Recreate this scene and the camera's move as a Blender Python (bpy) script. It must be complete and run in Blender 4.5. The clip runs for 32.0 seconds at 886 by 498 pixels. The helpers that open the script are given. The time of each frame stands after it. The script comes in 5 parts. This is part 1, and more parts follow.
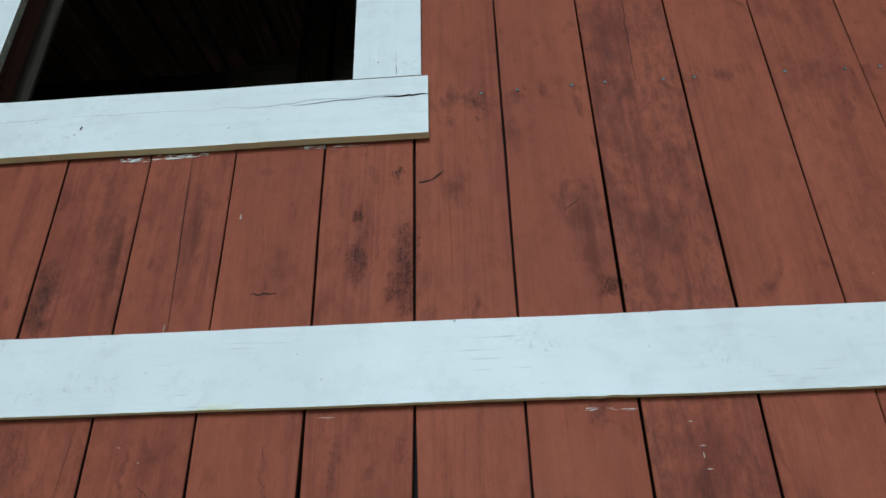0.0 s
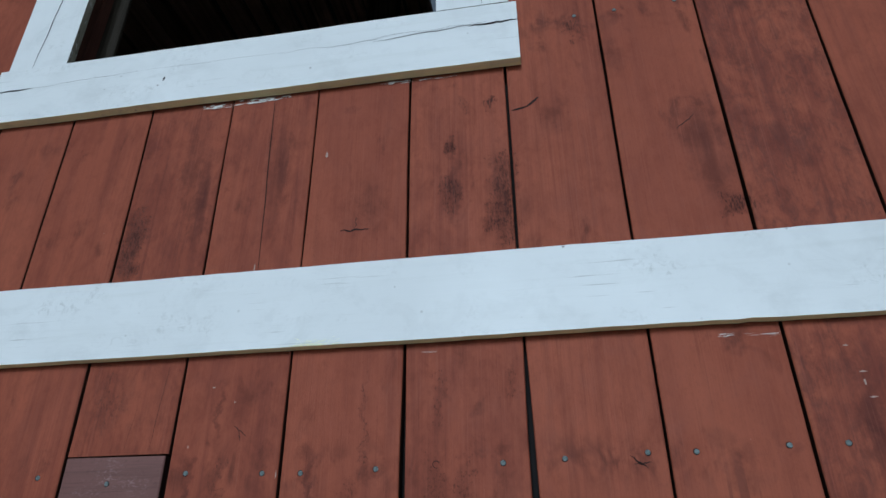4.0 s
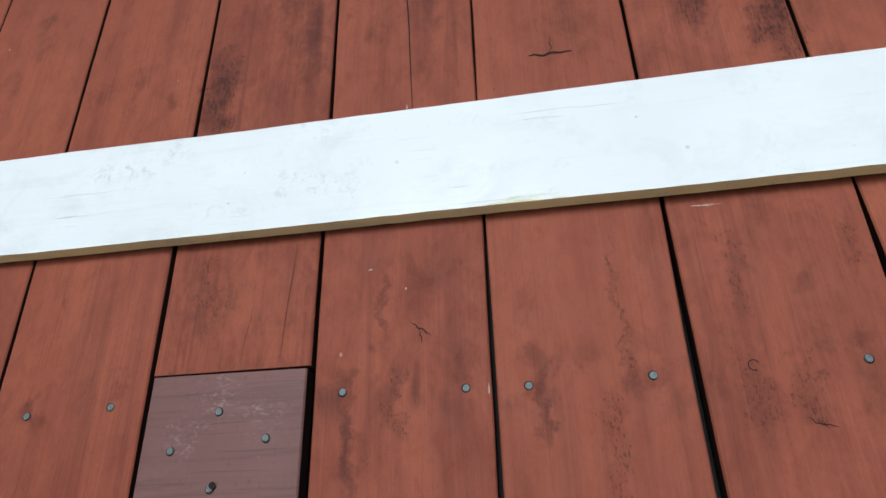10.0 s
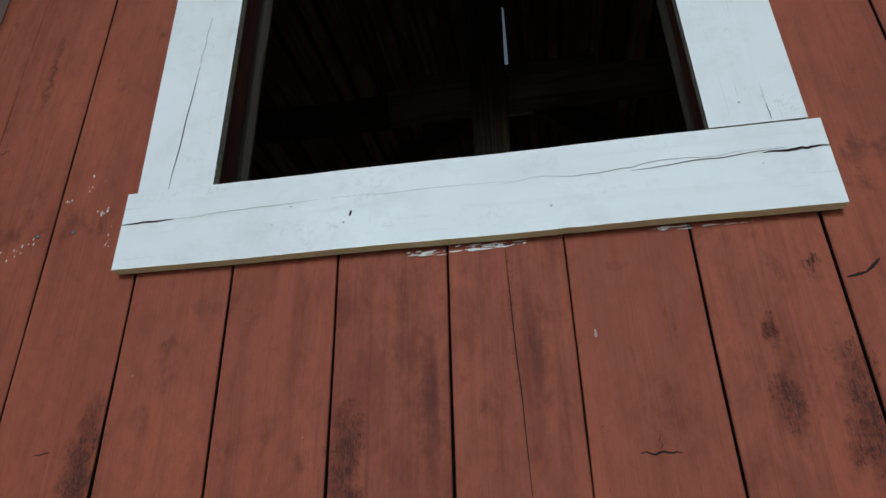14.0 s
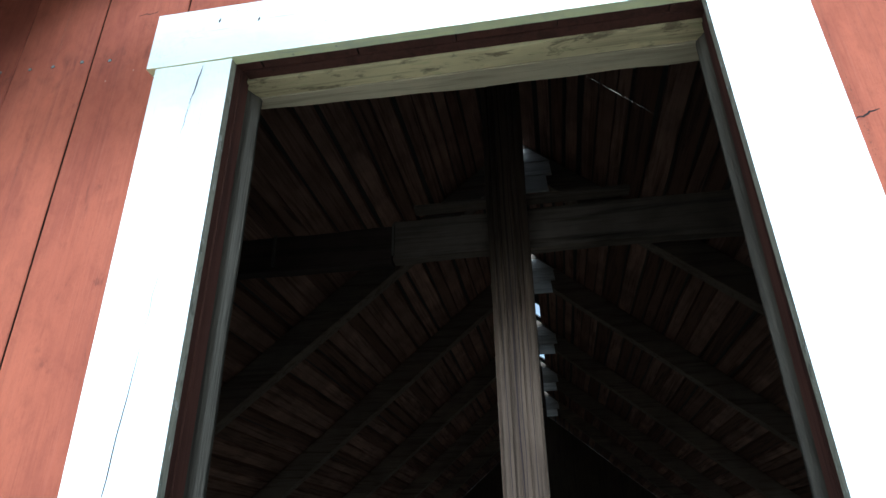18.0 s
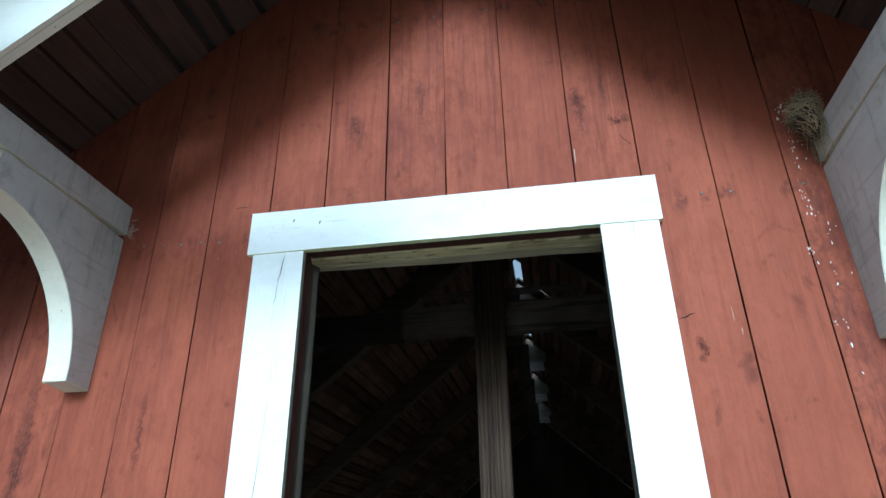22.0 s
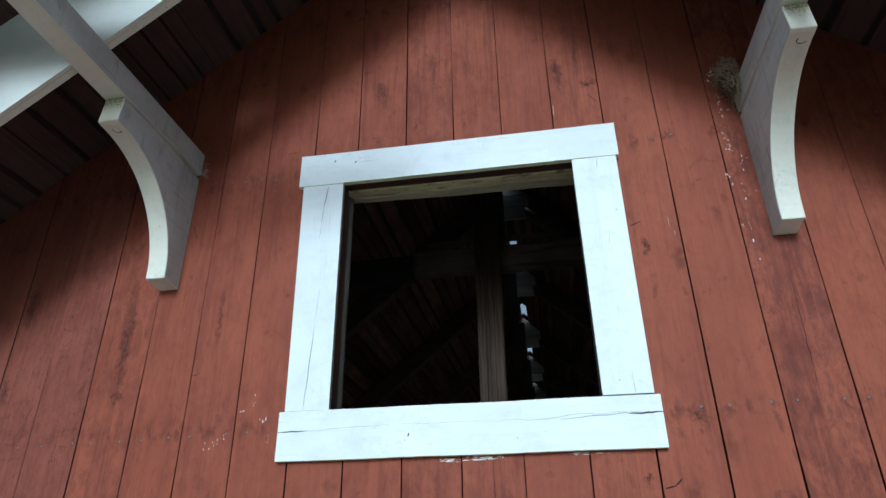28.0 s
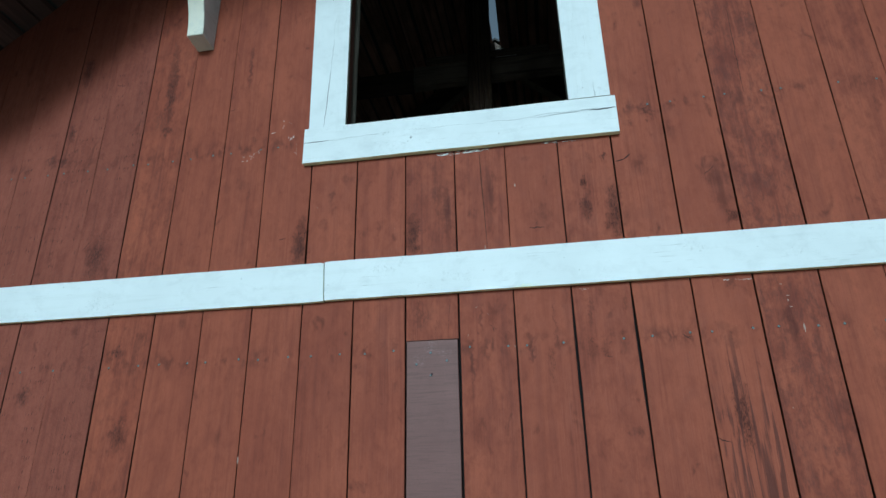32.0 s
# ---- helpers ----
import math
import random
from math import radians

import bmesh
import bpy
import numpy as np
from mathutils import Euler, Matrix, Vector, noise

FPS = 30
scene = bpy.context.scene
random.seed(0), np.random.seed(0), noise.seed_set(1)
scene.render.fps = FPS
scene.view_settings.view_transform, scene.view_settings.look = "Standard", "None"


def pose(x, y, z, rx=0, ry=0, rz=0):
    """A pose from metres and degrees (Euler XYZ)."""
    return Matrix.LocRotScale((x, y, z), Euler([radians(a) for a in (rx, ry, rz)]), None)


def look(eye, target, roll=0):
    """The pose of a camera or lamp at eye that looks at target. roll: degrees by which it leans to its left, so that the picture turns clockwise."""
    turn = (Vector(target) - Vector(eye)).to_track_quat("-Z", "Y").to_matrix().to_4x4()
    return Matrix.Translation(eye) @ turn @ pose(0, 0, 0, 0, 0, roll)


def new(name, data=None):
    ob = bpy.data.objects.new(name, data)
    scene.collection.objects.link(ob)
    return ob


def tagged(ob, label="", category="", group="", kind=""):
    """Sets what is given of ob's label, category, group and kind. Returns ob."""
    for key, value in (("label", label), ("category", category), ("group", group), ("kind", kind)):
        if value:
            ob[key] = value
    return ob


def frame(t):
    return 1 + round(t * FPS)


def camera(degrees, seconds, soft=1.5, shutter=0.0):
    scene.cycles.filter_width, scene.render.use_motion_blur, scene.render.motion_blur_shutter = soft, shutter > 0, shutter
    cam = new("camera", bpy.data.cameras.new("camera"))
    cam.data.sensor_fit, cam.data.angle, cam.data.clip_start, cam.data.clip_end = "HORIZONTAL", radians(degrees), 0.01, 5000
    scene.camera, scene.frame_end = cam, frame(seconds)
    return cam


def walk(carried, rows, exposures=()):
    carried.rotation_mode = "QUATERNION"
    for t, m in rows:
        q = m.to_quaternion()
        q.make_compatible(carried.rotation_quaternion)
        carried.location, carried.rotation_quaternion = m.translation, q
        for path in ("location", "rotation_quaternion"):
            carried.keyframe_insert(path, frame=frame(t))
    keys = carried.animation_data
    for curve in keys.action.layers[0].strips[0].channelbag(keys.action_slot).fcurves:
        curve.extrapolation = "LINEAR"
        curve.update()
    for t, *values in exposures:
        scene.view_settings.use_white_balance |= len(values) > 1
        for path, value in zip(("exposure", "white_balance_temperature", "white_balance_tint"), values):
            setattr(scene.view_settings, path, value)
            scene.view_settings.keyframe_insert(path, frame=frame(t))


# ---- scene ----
cam = camera(70.5, 32.0)
PATH = [
    (0, (-0.018, -1.102, 3.178), (-0.134, 0.681, 4.076), -1.2),
    (0.5, (-0.003, -1.112, 3.168), (-0.238, 0.656, 4.073), -1.0),
    (1, (-0.029, -1.127, 3.166), (-0.311, 0.639, 4.062), -1.3),
    (1.5, (-0.043, -1.109, 3.153), (-0.345, 0.641, 4.073), -0.8),
    (2, (-0.044, -1.114, 3.175), (-0.332, 0.647, 4.079), -1.2),
    (2.5, (-0.015, -1.095, 3.177), (-0.319, 0.651, 4.103), -0.8),
    (3, (0.004, -1.086, 3.18), (-0.29, 0.674, 4.083), -1.1),
    (3.5, (0.003, -1.044, 3.149), (-0.309, 0.71, 4.058), 0.2),
    (4, (-0.114, -0.973, 3.094), (-0.408, 0.782, 4.006), -0.4),
    (4.5, (-0.267, -0.621, 3.082), (-0.563, 1.125, 4.011), -0.9),
    (6.5, (-0.402, -0.541, 2.989), (-0.678, 1.225, 3.886), -1.5),
    (7, (-0.406, -0.538, 3.002), (-0.689, 1.231, 3.892), -1.5),
    (7.5, (-0.412, -0.538, 3.021), (-0.691, 1.226, 3.92), -1.5),
    (8, (-0.424, -0.531, 3.038), (-0.706, 1.234, 3.935), -1.5),
    (8.5, (-0.428, -0.525, 3.053), (-0.707, 1.241, 3.95), -1.5),
    (9, (-0.441, -0.54, 3.065), (-0.718, 1.226, 3.962), -1.5),
    (9.5, (-0.45, -0.555, 3.072), (-0.723, 1.211, 3.969), -1.5),
    (10, (-0.487, -0.627, 3.078), (-0.771, 1.145, 3.96), -1.4),
    (10.5, (-0.52, -0.807, 3.092), (-0.811, 0.967, 3.969), -1.4),
    (11, (-0.533, -0.881, 3.138), (-0.818, 0.886, 4.029), -1.3),
    (11.5, (-0.561, -0.912, 3.145), (-0.838, 0.853, 4.045), -1.3),
    (12, (-0.574, -0.917, 3.123), (-0.85, 0.848, 4.021), -1.3),
    (12.5, (-0.574, -0.931, 3.128), (-0.857, 0.837, 4.019), -1.2),
    (13, (-0.585, -0.941, 3.266), (-0.864, 0.833, 4.146), -1.3),
    (13.5, (-0.591, -0.945, 3.401), (-0.879, 0.834, 4.269), -1.2),
    (14, (-0.591, -0.938, 3.536), (-0.876, 0.839, 4.408), -1.2),
    (14.5, (-0.577, -0.938, 3.694), (-0.882, 0.855, 4.527), -0.8),
    (15, (-0.598, -0.905, 3.795), (-0.879, 0.858, 4.697), -1.0),
    (15.5, (-0.586, -0.899, 3.953), (-0.877, 0.884, 4.811), -1.0),
    (17.5, (-0.605, -0.903, 4.133), (-0.904, 0.863, 5.022), -0.9),
    (18, (-0.62, -0.872, 4.156), (-0.914, 0.895, 5.046), -0.9),
    (18.5, (-0.637, -0.855, 4.19), (-0.93, 0.913, 5.079), -0.9),
    (19, (-0.659, -0.835, 4.23), (-0.948, 0.933, 5.118), -0.8),
    (19.5, (-0.668, -0.816, 4.276), (-0.959, 0.944, 5.181), -0.9),
    (20, (-0.648, -0.944, 4.338), (-0.947, 0.83, 5.211), -0.9),
    (20.5, (-0.619, -1.14, 4.272), (-0.902, 0.626, 5.167), -0.9),
    (21, (-0.587, -1.261, 4.222), (-0.876, 0.51, 5.105), -0.9),
    (21.5, (-0.534, -1.424, 4.189), (-0.826, 0.335, 5.094), -0.7),
    (22, (-0.473, -1.642, 4.209), (-0.77, 0.132, 5.083), -0.7),
    (22.5, (-0.437, -1.787, 4.198), (-0.74, -0.021, 5.087), -0.6),
    (23, (-0.438, -1.902, 4.203), (-0.732, -0.134, 5.091), -0.7),
    (23.5, (-0.425, -1.956, 4.205), (-0.723, -0.189, 5.093), -0.6),
    (24, (-0.415, -1.991, 4.142), (-0.71, -0.223, 5.03), -0.6),
    (24.5, (-0.401, -2.01, 4.023), (-0.695, -0.243, 4.912), -0.6),
    (25, (-0.384, -2.036, 3.91), (-0.687, -0.27, 4.799), -0.5),
    (25.5, (-0.396, -2.03, 3.794), (-0.7, -0.264, 4.682), -0.5),
    (27.5, (-0.427, -2.024, 3.693), (-0.72, -0.255, 4.579), -0.7),
    (28, (-0.451, -2.018, 3.711), (-0.743, -0.251, 4.601), -0.7),
    (28.5, (-0.472, -2.01, 3.73), (-0.764, -0.233, 4.6), -0.8),
    (29, (-0.477, -1.986, 3.725), (-0.779, -0.184, 4.539), -0.7),
    (29.5, (-0.432, -1.969, 3.696), (-0.744, -0.143, 4.451), -0.7),
    (30, (-0.411, -2.008, 3.669), (-0.722, -0.179, 4.415), -0.7),
    (30.5, (-0.465, -2.051, 3.456), (-0.766, -0.221, 4.204), -0.9),
    (31, (-0.547, -2.04, 3.22), (-0.848, -0.209, 3.967), -0.9),
    (31.5, (-0.533, -1.99, 3.006), (-0.841, -0.159, 3.748), -1.0),
    (32, (-0.44, -2.085, 2.754), (-0.742, -0.253, 3.497), -1.0),
]
EXPOSURES = [
    (0.0, -0.66, 5300, -5.0), (2.0, -0.86, 5230, -3.0), (4.5, -0.74, 5150, 3.0), (6.5, -0.10, 5720, 6.0), (9.0, -0.12, 5720, 6.0), (10.0, -0.20, 5660, 5.0), (11.0, -0.36, 5550, 2.0),
    (14.0, -0.79, 5500, 2.0), (15.0, -0.80, 5550, 2.0), (15.6, -0.42, 5400, 2.0), (17.5, 0.98, 4960, -3.0), (20.0, 1.16, 4830, -6.0), (21.0, 0.80, 4840, -6.0), (22.0, 0.46, 4820, -7.0),
    (23.0, 0.22, 4900, -5.0), (25.0, 0.11, 5000, -4.0), (28.0, -0.16, 5030, -3.0), (30.0, -0.16, 5050, -3.0), (31.0, -0.22, 5080, -3.0), (32.0, -0.46, 4880, -13.0),
]
walk(cam, [(t, look(eye, target, roll)) for t, eye, target, roll in PATH], EXPOSURES)

# ---- light ----
world = bpy.data.worlds.new("overcast_sky")
scene.world = world
world.use_nodes = True
wn, wl = world.node_tree.nodes, world.node_tree.links
sky = wn.new("ShaderNodeTexSky")
sky.sky_type = "NISHITA"
sky.sun_disc = False
sky.sun_elevation = radians(19)
sky.sun_rotation = radians(180)
sky.air_density, sky.dust_density, sky.ozone_density = 1.0, 3.0, 1.0
cloud = wn.new("ShaderNodeHueSaturation")
cloud.inputs["Saturation"].default_value = 0.35
wl.new(sky.outputs[0], cloud.inputs["Color"])
wl.new(cloud.outputs[0], wn["Background"].inputs[0])
wn["Background"].inputs[1].default_value = 0.088
sun = new("sun", bpy.data.lights.new("sun", "SUN"))
sun.data.energy, sun.data.angle, sun.data.color = 2.84, radians(17), (0.98, 0.98, 0.972)
sun.matrix_world = look((0.0, -9.70, 3.40), (0, 0, 0))


# ---- materials ----
class Nodes:
    """A small builder for node materials."""

    def __init__(self, name, roughness=0.7, metallic=0.0):
        self.mat = bpy.data.materials.new(name)
        self.mat.use_nodes = True
        self.warped = None
        self.tree = self.mat.node_tree
        self.bsdf = self.tree.nodes["Principled BSDF"]
        self.bsdf.inputs["Roughness"].default_value = roughness
        self.bsdf.inputs["Metallic"].default_value = metallic
        self.bsdf.inputs["Specular IOR Level"].default_value = 0.3

    def add(self, kind, **props):
        node = self.tree.nodes.new("ShaderNode" + kind)
        for key, value in props.items():
            setattr(node, key, value)
        return node

    def put(self, socket, value):
        if hasattr(value, "is_output"):
            self.tree.links.new(value, socket)
        else:
            socket.default_value = value

    def math(self, op, a, b=0.0, c=0.0, clamp=False):
        node = self.add("Math", operation=op, use_clamp=clamp)
        for i, value in enumerate((a, b, c)):
            self.put(node.inputs[i], value)
        return node.outputs[0]

    def coords(self, scale, turn=(0, 0, 0)):
        tc = self.add("TexCoord")
        mp = self.add("Mapping")
        self.put(mp.inputs["Vector"], tc.outputs["Object"])
        mp.inputs["Scale"].default_value = scale
        mp.inputs["Rotation"].default_value = turn
        return mp.outputs[0]

    def random(self, factor=40.0):
        return self.math("MULTIPLY", self.add("ObjectInfo").outputs["Random"], factor)

    def noise(self, scale, detail=4.0, rough=0.55, distort=0.0, w=None, turn=(0, 0, 0)):
        node = self.add("TexNoise", noise_dimensions="4D")
        self.put(node.inputs["Vector"], self.coords(scale, turn))
        node.inputs["Scale"].default_value = 1.0
        node.inputs["Detail"].default_value = detail
        node.inputs["Roughness"].default_value = rough
        node.inputs["Distortion"].default_value = distort
        if w is not None:
            self.put(node.inputs["W"], w)
        return node.outputs["Fac"]

    def span(self, value, a, b, lo=0.0, hi=1.0):
        node = self.add("MapRange")
        self.put(node.inputs[0], value)
        for i, v in enumerate((a, b, lo, hi)):
            node.inputs[i + 1].default_value = v
        return node.outputs[0]

    def mix(self, factor, a, b, blend="MIX"):
        node = self.add("Mix", data_type="RGBA", blend_type=blend)
        self.put(node.inputs[0], factor)
        for sock, value in ((node.inputs[6], a), (node.inputs[7], b)):
            self.put(sock, (*value, 1.0) if isinstance(value, tuple) and len(value) == 3 else value)
        return node.outputs[2]

    def color(self, value):
        self.put(self.bsdf.inputs["Base Color"], value)

    def rough(self, value):
        self.put(self.bsdf.inputs["Roughness"], value)

    def bump(self, height, strength=0.3, distance=0.004):
        node = self.add("Bump")
        node.inputs["Strength"].default_value = strength
        node.inputs["Distance"].default_value = distance
        self.put(node.inputs["Height"], height)
        self.tree.links.new(node.outputs[0], self.bsdf.inputs["Normal"])

    def place(self):
        """The position, pushed about by noise so that marks get uneven outlines."""
        if self.warped is None:
            geo = self.add("NewGeometry")
            wob = self.add("TexNoise")
            self.put(wob.inputs["Vector"], geo.outputs["Position"])
            wob.inputs["Scale"].default_value = 26.0
            wob.inputs["Detail"].default_value = 5.0
            wob.inputs["Roughness"].default_value = 0.65
            mid = self.add("VectorMath", operation="SUBTRACT")
            self.put(mid.inputs[0], wob.outputs["Color"])
            mid.inputs[1].default_value = (0.5, 0.5, 0.5)
            size = self.add("VectorMath", operation="MULTIPLY")
            self.put(size.inputs[0], mid.outputs[0])
            size.inputs[1].default_value = (0.085, 0.0, 0.13)
            out = self.add("VectorMath", operation="ADD")
            self.put(out.inputs[0], geo.outputs["Position"])
            self.put(out.inputs[1], size.outputs[0])
            self.warped = out.outputs[0]
        return self.warped

    def blob(self, x, z, rx, rz):
        """1 at a place of the wall, falling to 0 at its rim."""
        off = self.add("VectorMath", operation="SUBTRACT")
        self.put(off.inputs[0], self.place())
        off.inputs[1].default_value = (x, 0, z)
        sc = self.add("VectorMath", operation="MULTIPLY")
        self.put(sc.inputs[0], off.outputs[0])
        sc.inputs[1].default_value = (1 / rx, 0, 1 / rz)
        ln = self.add("VectorMath", operation="LENGTH")
        self.put(ln.inputs[0], sc.outputs[0])
        return self.span(ln.outputs["Value"], 1.0, 0.15)


# dark ragged weather stains on the boards: x, z, half width, half height
STAINS = [
    (-1.335, 3.66, 0.040, 0.13), (-0.160, 3.70, 0.028, 0.13), (-0.262, 3.72, 0.022, 0.065), (-0.182, 3.645, 0.035, 0.020),
    (-0.182, 3.915, 0.014, 0.030), (-0.257, 3.819, 0.020, 0.020), (-1.982, 4.25, 0.030, 0.05), (-1.985, 4.45, 0.025, 0.28),
    (0.225, 3.64, 0.030, 0.035), (0.135, 2.98, 0.030, 0.14), (-1.046, 5.50, 0.024, 0.065),
    (-0.312, 5.50, 0.020, 0.085), (-0.191, 5.415, 0.040, 0.022), (0.00, 4.085, 0.024, 0.030), (-0.078, 4.675, 0.022, 0.045),
    (-0.893, 3.66, 0.030, 0.11), (-2.445, 4.29, 0.022, 0.060), (-2.455, 4.16, 0.030, 0.035), (-2.51, 4.15, 0.035, 0.035), (-1.965, 4.235, 0.022, 0.022), (-2.43, 4.62, 0.03, 0.10),
    (-2.20, 3.68, 0.055, 0.12), (-2.39, 3.14, 0.035, 0.06), (-2.03, 3.28, 0.045, 0.035), (-1.97, 2.99, 0.045, 0.06)
]
# softer smudges: x, z, radius
SMUDGES = [
    (-1.246, 3.736, 0.026), (-1.080, 3.692, 0.026), (-0.963, 3.655, 0.020), (-1.070, 3.892, 0.016), (-0.910, 3.883, 0.018), (-1.156, 3.919, 0.035),
    (-0.800, 3.821, 0.040), (-0.777, 3.742, 0.045), (-0.675, 3.731, 0.026), (-0.419, 3.700, 0.060), (-0.472, 3.943, 0.016), (-0.060, 3.87, 0.040),
    (0.010, 5.109, 0.020), (0.075, 5.125, 0.024), (0.241, 5.130, 0.022), (-0.064, 5.589, 0.040), (-0.014, 5.523, 0.035), (-1.106, 5.607, 0.030),
    (-0.825, 5.637, 0.028), (-1.038, 5.238, 0.035), (-1.743, 5.090, 0.020), (-1.802, 5.319, 0.016), (0.174, 4.778, 0.028), (0.06, 4.00, 0.040),
    (-0.697, 3.248, 0.016), (-0.567, 3.252, 0.016), (-0.500, 3.250, 0.022), (-0.385, 3.236, 0.020), (-0.963, 3.246, 0.016), (-0.189, 3.246, 0.018), (-1.066, 3.244, 0.016),
    (0.190, 3.80, 0.060), (0.21, 3.70, 0.045), (-0.145, 3.46, 0.05), (-0.60, 3.36, 0.030), (0.145, 3.21, 0.030), (-0.19, 3.20, 0.030), (-0.40, 3.22, 0.024), (0.30, 3.95, 0.040), (-1.60, 3.95, 0.035),
]


NAIL_ROWS = (2.32, 3.234, 4.115, 5.108, 5.95)


# clusters of small open pores along the grain: x, z, half width, half height
PORES = [
    (-0.286, 3.345, 0.014, 0.065), (-0.293, 3.205, 0.022, 0.060), (-0.248, 3.212, 0.022, 0.035), (-0.167, 3.360, 0.014, 0.035), (-0.872, 3.360, 0.016, 0.075), (-0.845, 3.350, 0.014, 0.045),
    (-0.900, 3.670, 0.030, 0.095), (-0.405, 3.300, 0.006, 0.110), (-1.338, 3.655, 0.032, 0.110), (-0.176, 3.700, 0.026, 0.120), (-0.235, 3.920, 0.012, 0.030),
    (-0.425, 3.160, 0.016, 0.060), (-2.000, 4.560, 0.018, 0.230), (-2.020, 4.300, 0.030, 0.060), (-0.640, 3.215, 0.010, 0.050),
]
# faint darker runs down the boards: x, z, half width, half height
RUNS = [
    (-0.491, 3.205, 0.009, 0.060), (-0.690, 3.170, 0.012, 0.110), (-0.655, 3.330, 0.010, 0.060), (-0.800, 3.860, 0.030, 0.120), (-0.765, 3.760, 0.020, 0.140),
    (-0.250, 3.730, 0.014, 0.110), (-0.610, 3.800, 0.030, 0.170), (0.200, 3.780, 0.045, 0.150), (-1.020, 5.480, 0.016, 0.100), (-0.820, 5.560, 0.016, 0.110),
    (-0.300, 5.460, 0.016, 0.150), (-0.230, 5.560, 0.014, 0.090), (-1.620, 4.520, 0.012, 0.150), (0.020, 4.620, 0.022, 0.060), (0.330, 3.260, 0.020, 0.150),
]


def red_paint(name, base_a, base_b, base_c, worn=0.46, peel=0.0):
    n = Nodes(name, 0.62)
    n.bsdf.inputs["Specular IOR Level"].default_value = 0.14
    w = n.random()
    chance = n.add("ObjectInfo").outputs["Random"]
    broad = n.noise((4.0, 4.0, 1.3), 4, 0.55, 0.4, w)
    cloud = n.noise((11, 11, 5.5), 5, 0.62, 0.8, n.math("ADD", w, 4.0))
    smear = n.noise((27, 27, 1.6), 4, 0.58, 0.9, n.math("ADD", w, 17.0))
    streak = n.noise((75, 75, 2.4), 4, 0.6, 0.6, w)
    grain = n.noise((230, 230, 8), 3, 0.6, 0.4, w)
    mottle = n.noise((38, 38, 22), 6, 0.70, 0.6, w)
    fine = n.noise((260, 260, 120), 3, 0.65, 0.3, w)
    base = n.mix(chance, base_a, base_b)
    col = n.mix(n.span(broad, 0.34, 0.66), base, base_c)
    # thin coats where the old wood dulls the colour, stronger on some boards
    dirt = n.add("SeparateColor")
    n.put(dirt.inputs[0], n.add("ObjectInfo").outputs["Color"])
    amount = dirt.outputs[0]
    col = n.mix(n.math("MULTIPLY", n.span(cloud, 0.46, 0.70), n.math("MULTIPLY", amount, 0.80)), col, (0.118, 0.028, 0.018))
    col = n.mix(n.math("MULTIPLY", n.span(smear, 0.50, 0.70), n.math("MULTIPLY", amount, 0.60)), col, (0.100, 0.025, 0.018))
    bare = n.span(n.noise((5, 5, 1.1), 4, 0.6, 0.6, n.math("ADD", w, 31.0)), worn, worn + 0.16)
    col = n.mix(n.math("MULTIPLY", n.span(streak, 0.50, 0.72), n.span(bare, 0.0, 1.0, 0.08, 0.40)), col, (0.088, 0.022, 0.015))
    col = n.mix(n.math("MULTIPLY", n.span(grain, 0.52, 0.75), n.span(bare, 0.0, 1.0, 0.05, 0.26)), col, (0.098, 0.026, 0.018))
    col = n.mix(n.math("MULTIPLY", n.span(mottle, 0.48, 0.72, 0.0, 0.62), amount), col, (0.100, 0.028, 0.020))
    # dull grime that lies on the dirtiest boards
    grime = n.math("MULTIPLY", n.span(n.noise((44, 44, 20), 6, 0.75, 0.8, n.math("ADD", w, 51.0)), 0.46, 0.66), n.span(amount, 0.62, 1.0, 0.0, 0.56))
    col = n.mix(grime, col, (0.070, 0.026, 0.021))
    col = n.mix(n.span(fine, 0.52, 0.74, 0.0, 0.20), col, (0.104, 0.027, 0.018))
    # small dark spots and smudges, uneven from board to board
    spot = n.math("MULTIPLY", n.span(n.noise((15, 15, 9), 4, 0.6, 0.8, n.math("ADD", w, 9.0)), 0.61, 0.74), n.span(mottle, 0.30, 0.58, 0.35, 1.0))
    col = n.mix(n.math("MULTIPLY", spot, 0.70), col, (0.062, 0.018, 0.012))
    soft = None
    for x, z, r in SMUDGES:
        b = n.blob(x, z, r * 0.9, r * 1.25)
        soft = b if soft is None else n.math("MAXIMUM", soft, b)
    col = n.mix(n.math("MULTIPLY", n.math("MULTIPLY", soft, n.span(mottle, 0.30, 0.60, 0.35, 1.0)), 0.46, clamp=True), col, (0.064, 0.018, 0.012))
    run = None
    for x, z, rx, rz in RUNS:
        b = n.blob(x, z, rx, rz)
        run = b if run is None else n.math("MAXIMUM", run, b)
    col = n.mix(n.math("MULTIPLY", n.span(run, 0.0, 1.0), n.span(smear, 0.35, 0.60, 0.25, 0.80)), col, (0.074, 0.020, 0.014))
    total = None
    for x, z, rx, rz in STAINS:
        b = n.blob(x, z, rx, rz)
        total = b if total is None else n.math("MAXIMUM", total, b)
    rag = n.noise((330, 330, 90), 4, 0.72, 0.8, w)
    torn = n.span(n.math("ADD", n.math("MULTIPLY", total, 0.13), rag), 0.575, 0.66)
    torn = n.math("MULTIPLY", torn, n.span(total, 0.0, 0.25))
    col = n.mix(n.math("MULTIPLY", n.math("MULTIPLY", total, n.span(mottle, 0.30, 0.60, 0.40, 1.0)), 0.76), col, (0.070, 0.020, 0.014))
    col = n.mix(n.math("MULTIPLY", torn, 0.76), col, (0.034, 0.011, 0.008))
